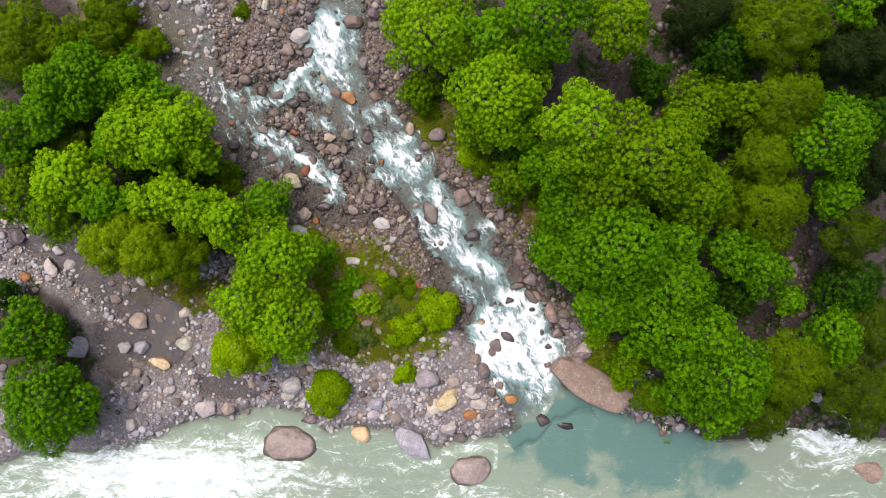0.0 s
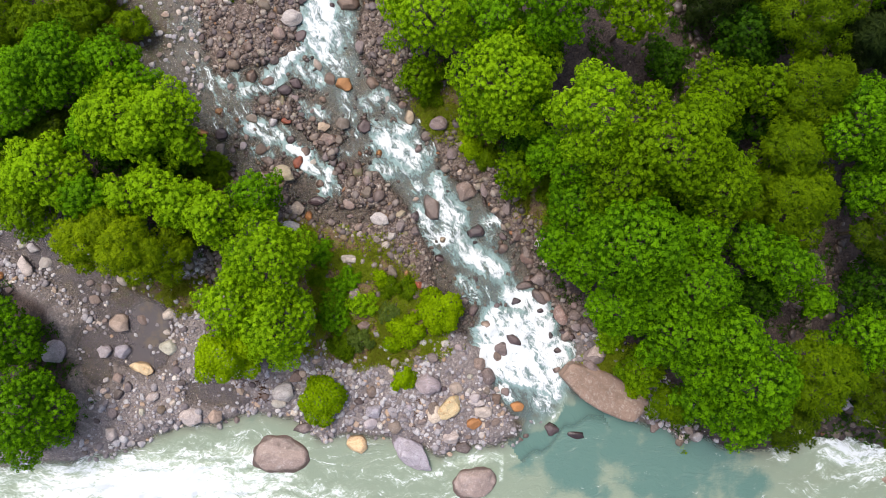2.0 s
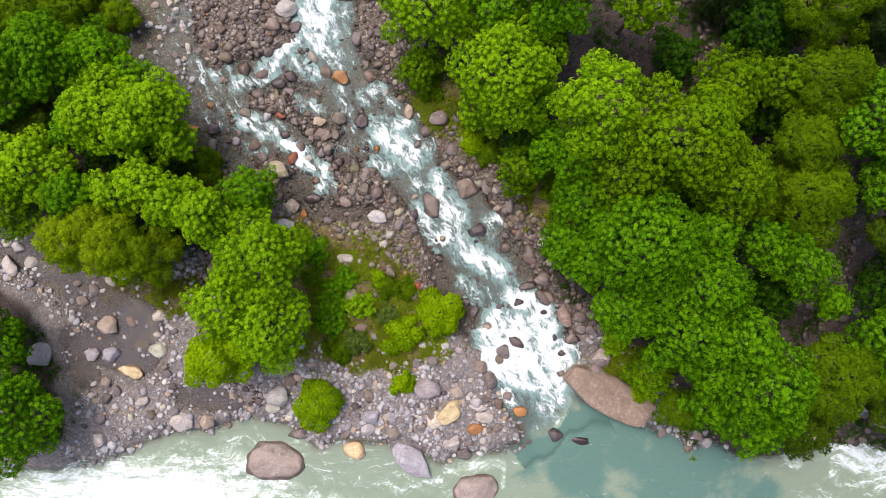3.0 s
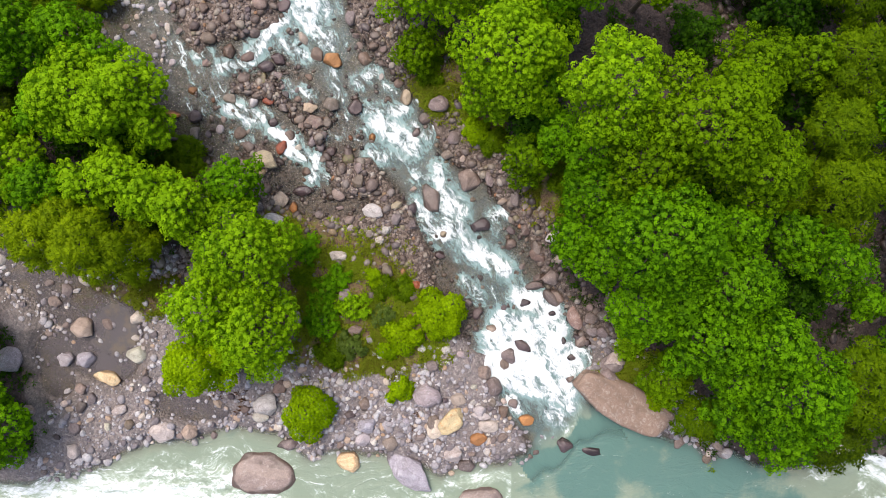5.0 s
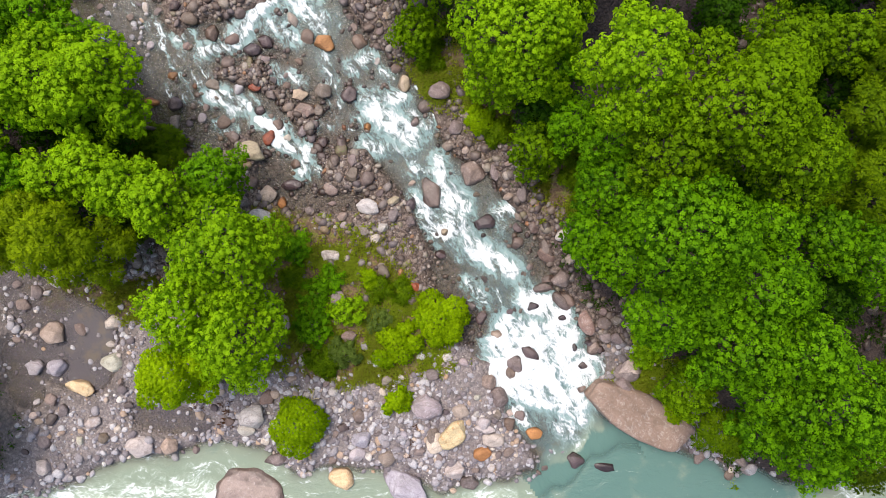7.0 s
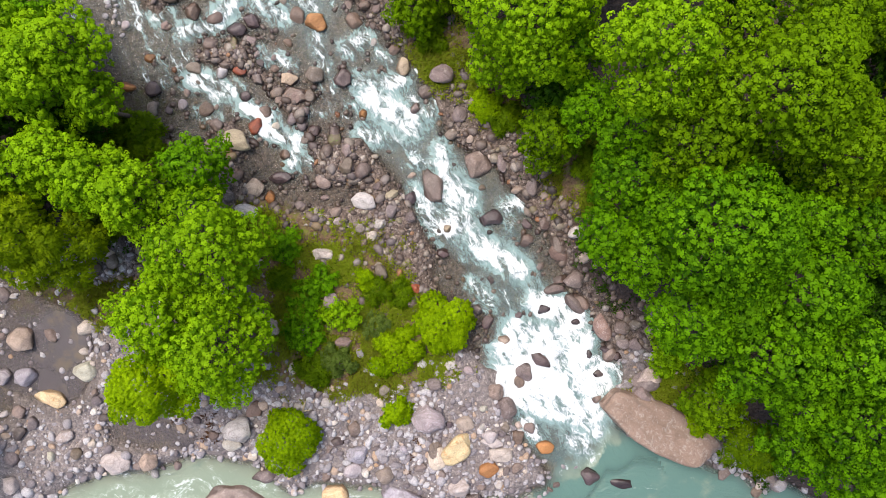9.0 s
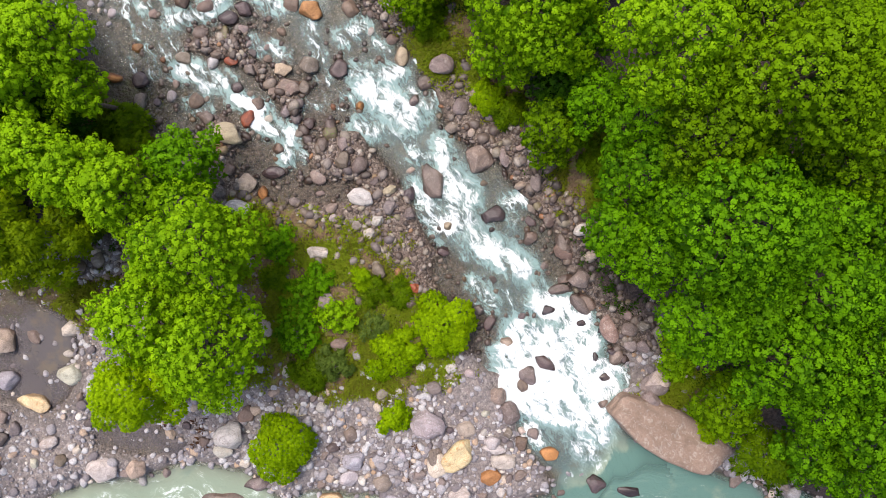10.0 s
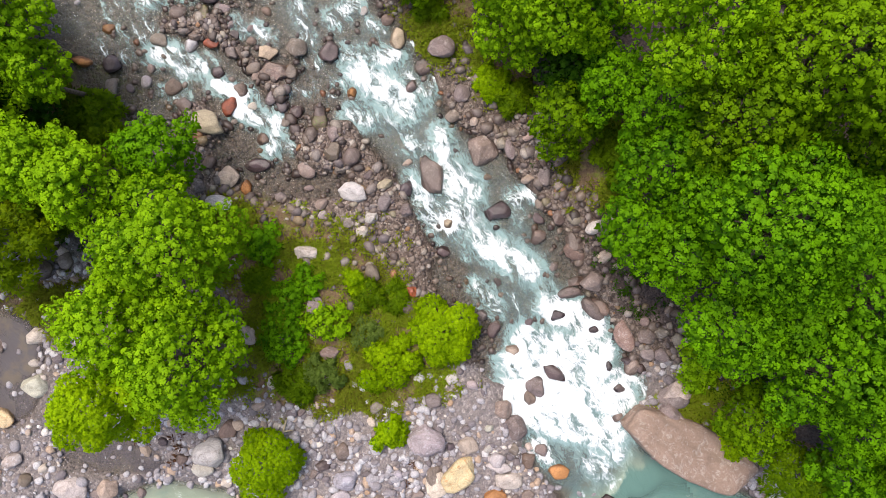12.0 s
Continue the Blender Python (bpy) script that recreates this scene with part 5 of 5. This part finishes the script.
tree(14.6, -10.2, 1.47, 2.5, "olive")
tree(22.0, -7.6, 2.33, 7.5, "olive")
tree(21.0, -10.8, 1.85, 5.0, "shade")
tree(20.7, 2.6, 3.04, 7.0, "olive")
tree(20.1, 5.5, 2.13, 7.5, "olive")
tree(18.1, 0.0, 1.55, 6.0, "bright")
tree(20.0, -1.4, 1.75, 7.0, "bright")
tree(22.6, -3.3, 1.05, 4.5, "bright")
tree(24.3, 7.2, 2.67, 8.0, "bright")
tree(25.5, 3.4, 1.49, 5.5, "bright")
tree(16.6, 9.1, 2.13, 6.0, "lime")
tree(19.2, 9.3, 1.61, 6.0, "lime")
tree(21.7, 9.1, 2.33, 7.5, "olive")
tree(21.6, 13.7, 2.73, 8.0, "olive")
tree(18.9, 12.8, 2.13, 5.0, "dark")
tree(17.2, 15.4, 2.31, 5.0, "pine")
tree(14.1, 11.6, 1.53, 3.0, "dark")
tree(24.8, 12.0, 1.90, 7.0, "pine")
tree(27.3, 12.7, 2.09, 6.5, "pine")
tree(28.3, 5.2, 2.10, 6.0, "pine")
tree(26.6, 0.8, 1.93, 6.0, "shade")
tree(26.4, 15.7, 1.61, 6.0, "bright")
tree(28.5, 8.8, 1.71, 5.0, "dark")
tree(27.0, 5.3, 1.50, 4.5, "dark")
tree(19.7, 7.9, 1.45, 3.5, "dark")
tree(6.2, 5.6, 1.47, 5.0, "bright")
tree(7.9, 4.7, 1.60, 6.5, "bright")
tree(5.3, 8.5, 1.47, 5.0, "bright")
tree(5.4, 12.3, 1.48, 6.0, "bright")
tree(9.1, 1.3, 1.52, 7.0, "bright")
tree(8.3, -1.1, 1.53, 6.5, "bright")
tree(11.8, -3.0, 1.64, 7.2, "bright")
tree(15.4, -7.3, 1.78, 6.0, "bright")
tree(15.5, -9.4, 1.52, 4.5, "bright")
tree(19.7, 16.2, 1.78, 5.0, "shade")
tree(29.1, 15.8, 1.78, 5.0, "pine")
tree(28.6, 10.7, 1.42, 5.0, "pine")
tree(12.2, -1.0, 1.38, 8.0, "bright")
tree(27.2, -2.4, 2.15, 4.5, "dark")
tree(25.7, -5.8, 2.02, 5.0, "bright")
tree(28.5, -5.6, 2.13, 5.0, "shade")
tree(27.7, -9.7, 2.52, 6.0, "shade")
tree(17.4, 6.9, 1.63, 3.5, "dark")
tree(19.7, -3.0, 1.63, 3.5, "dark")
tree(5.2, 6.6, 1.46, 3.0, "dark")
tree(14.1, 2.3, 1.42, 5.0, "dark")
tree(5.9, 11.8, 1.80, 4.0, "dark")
shrub(-8.2, -10.25, 1.8, 1.9, "citron")
shrub(-2.8, -8.9, 0.81, 1.2, "citron")
shrub(16.6, -14.3, 0.66, 0.8, "olive")
shrub(1.8, 6.6, 0.96, 0.9, "citron")
shrub(2.8, 6.0, 0.88, 0.8, "olive")
shrub(7.1, 3.3, 1.13, 1.0, "olive")
shrub(-0.9, 10.3, 0.95, 0.8, "olive")
shrub(-15.3, 5.2, 1.18, 1.2, "olive")
shrub(-3.3, 16.1, 0.78, 1.4, "citron")
shrub(-14.0, 16.5, 0.47, 0.6, "olive")
shrub(12.7, -9.8, 0.98, 1.2, "citron")
shrub(11.2, -6.0, 1.06, 1.5, "fresh")
shrub(-0.3, -4.4, 1.75, 1.7, "citron")
shrub(-2.8, -5.7, 1.3, 1.1, "citron")
shrub(-4.3, -2.1, 0.47, 0.9, "citron")
shrub(-8.2, -0.5, 0.81, 1.0, "bright")
shrub(-7.2, -3.0, 0.89, 0.8, "bright")
shrub(-7.3, -4.7, 1.04, 0.9, "bright")
shrub(-5.5, -4.0, 0.90, 0.9, "fresh")
shrub(-5.7, -6.2, 0.80, 0.8, "sage")
shrub(-3.8, -2.7, 0.85, 0.5, "olive")
shrub(-3.8, -4.5, 0.75, 0.6, "sage")
shrub(-8.5, -2.1, 0.65, 0.6, "olive")
shrub(-6.3, -2.2, 0.75, 0.5, "bright")
shrub(-6.9, -6.7, 0.90, 0.7, "olive")
shrub(-2.4, -2.9, 0.65, 0.5, "olive")


# ---- grass and herbs on the turf ----
def herbs(name, count, kind, seed, spots, label):
    rng = np.random.RandomState(seed)
    x, y = rng.uniform(-32, 33, count * 20), rng.uniform(-14, 19, count * 20)
    w = spots(x, y) * (1 - smooth((currents(x, y)[0] - 0.1) / 0.2)) * (0.05 + 0.95 * smooth(1.6 * waves(x, y, 0.9, 61) + 0.45))
    ok = rng.rand(len(x)) < w
    x, y = x[ok][:count], y[ok][:count]
    c = np.stack([x, y, ground_z(x, y) + 0.02], 1)
    up = np.array((0, 0, 1.0)) + rng.normal(0, 0.25, c.shape)
    tone = np.clip(0.5 + 0.35 * waves(x, y, 1.4, 62) + rng.normal(0, 0.12, len(x)), 0, 1)
    v, f, t, no = sprays(c, up, 7, 0.23, 0.17, (0.2, 1.2), rng, tone)
    tagged(new(name, leaf_mesh(name, v, f, t, no, kind)), label, "grass", kind="stuff")


herbs("grass", 17000, "grass", 71, lambda x, y: turf_part(x, y) * 0.9, "olive and green wild grass and herbs on the mossy turf")
RED_SPOTS = [(-6.1, -3.0, 0.6), (-9.4, -4.5, 0.6), (-14.0, -9.4, 1.0), (-11.8, -9.9, 1.0), (-2.6, -11.2, 1.0), (-8.3, 1.1, 0.5), (-5.4, -6.6, 0.8), (-1.0, -9.0, 0.6), (-3.5, -2.2, 0.5)]
herbs("reddish_herbs", 2400, "maroon", 72, lambda x, y: 0.5 * np.max([smooth(1.4 - np.hypot(x - cx, y - cy) / r) for cx, cy, r in RED_SPOTS], axis=0), "reddish-brown dry herbs among the grass")
herbs("forest_undergrowth", 7000, "dark", 73, lambda x, y: forest_part(x, y) * 0.6 * (waves(x, y, 2.4, 63) > -0.3), "green undergrowth on the forest floor, darkened for tree shade")


# ---- driftwood ----
def driftwood(x, y, length, turn, label):
    """A bleached, stripped branch: a bent tapering stem with two broken side stubs."""
    z = float(ground_z(x, y))
    base = new("driftwood")
    base.matrix_world = pose(x, y, z + 0.12, 0, 4, turn)
    h = length / 2
    part("stem", limb_mesh("stem", [(-h, 0, 0), (-h * 0.3, 0.08, 0.1), (h * 0.35, -0.04, 0.12), (h, 0.1, 0.2)], 0.1, 0.035, 8), base)
    for q, side in ((-0.2, 0.5), (0.3, -0.4)):
        part("stub", limb_mesh("stub", [(h * q, 0.03, 0.08), (h * q + 0.25, side * 0.6, 0.2), (h * q + 0.4, side, 0.28)], 0.045, 0.015, 6), base)
    for ob in base.children:
        ob.data.materials[0] = DRIFTWOOD
    return tagged(base, label, "driftwood", "driftwood by the water")


driftwood(-7.7, -9.1, 1.7, 60, "bleached driftwood branch lying among the stones")
driftwood(29.2, -12.2, 1.9, -25, "grey fallen branch on the river bank")
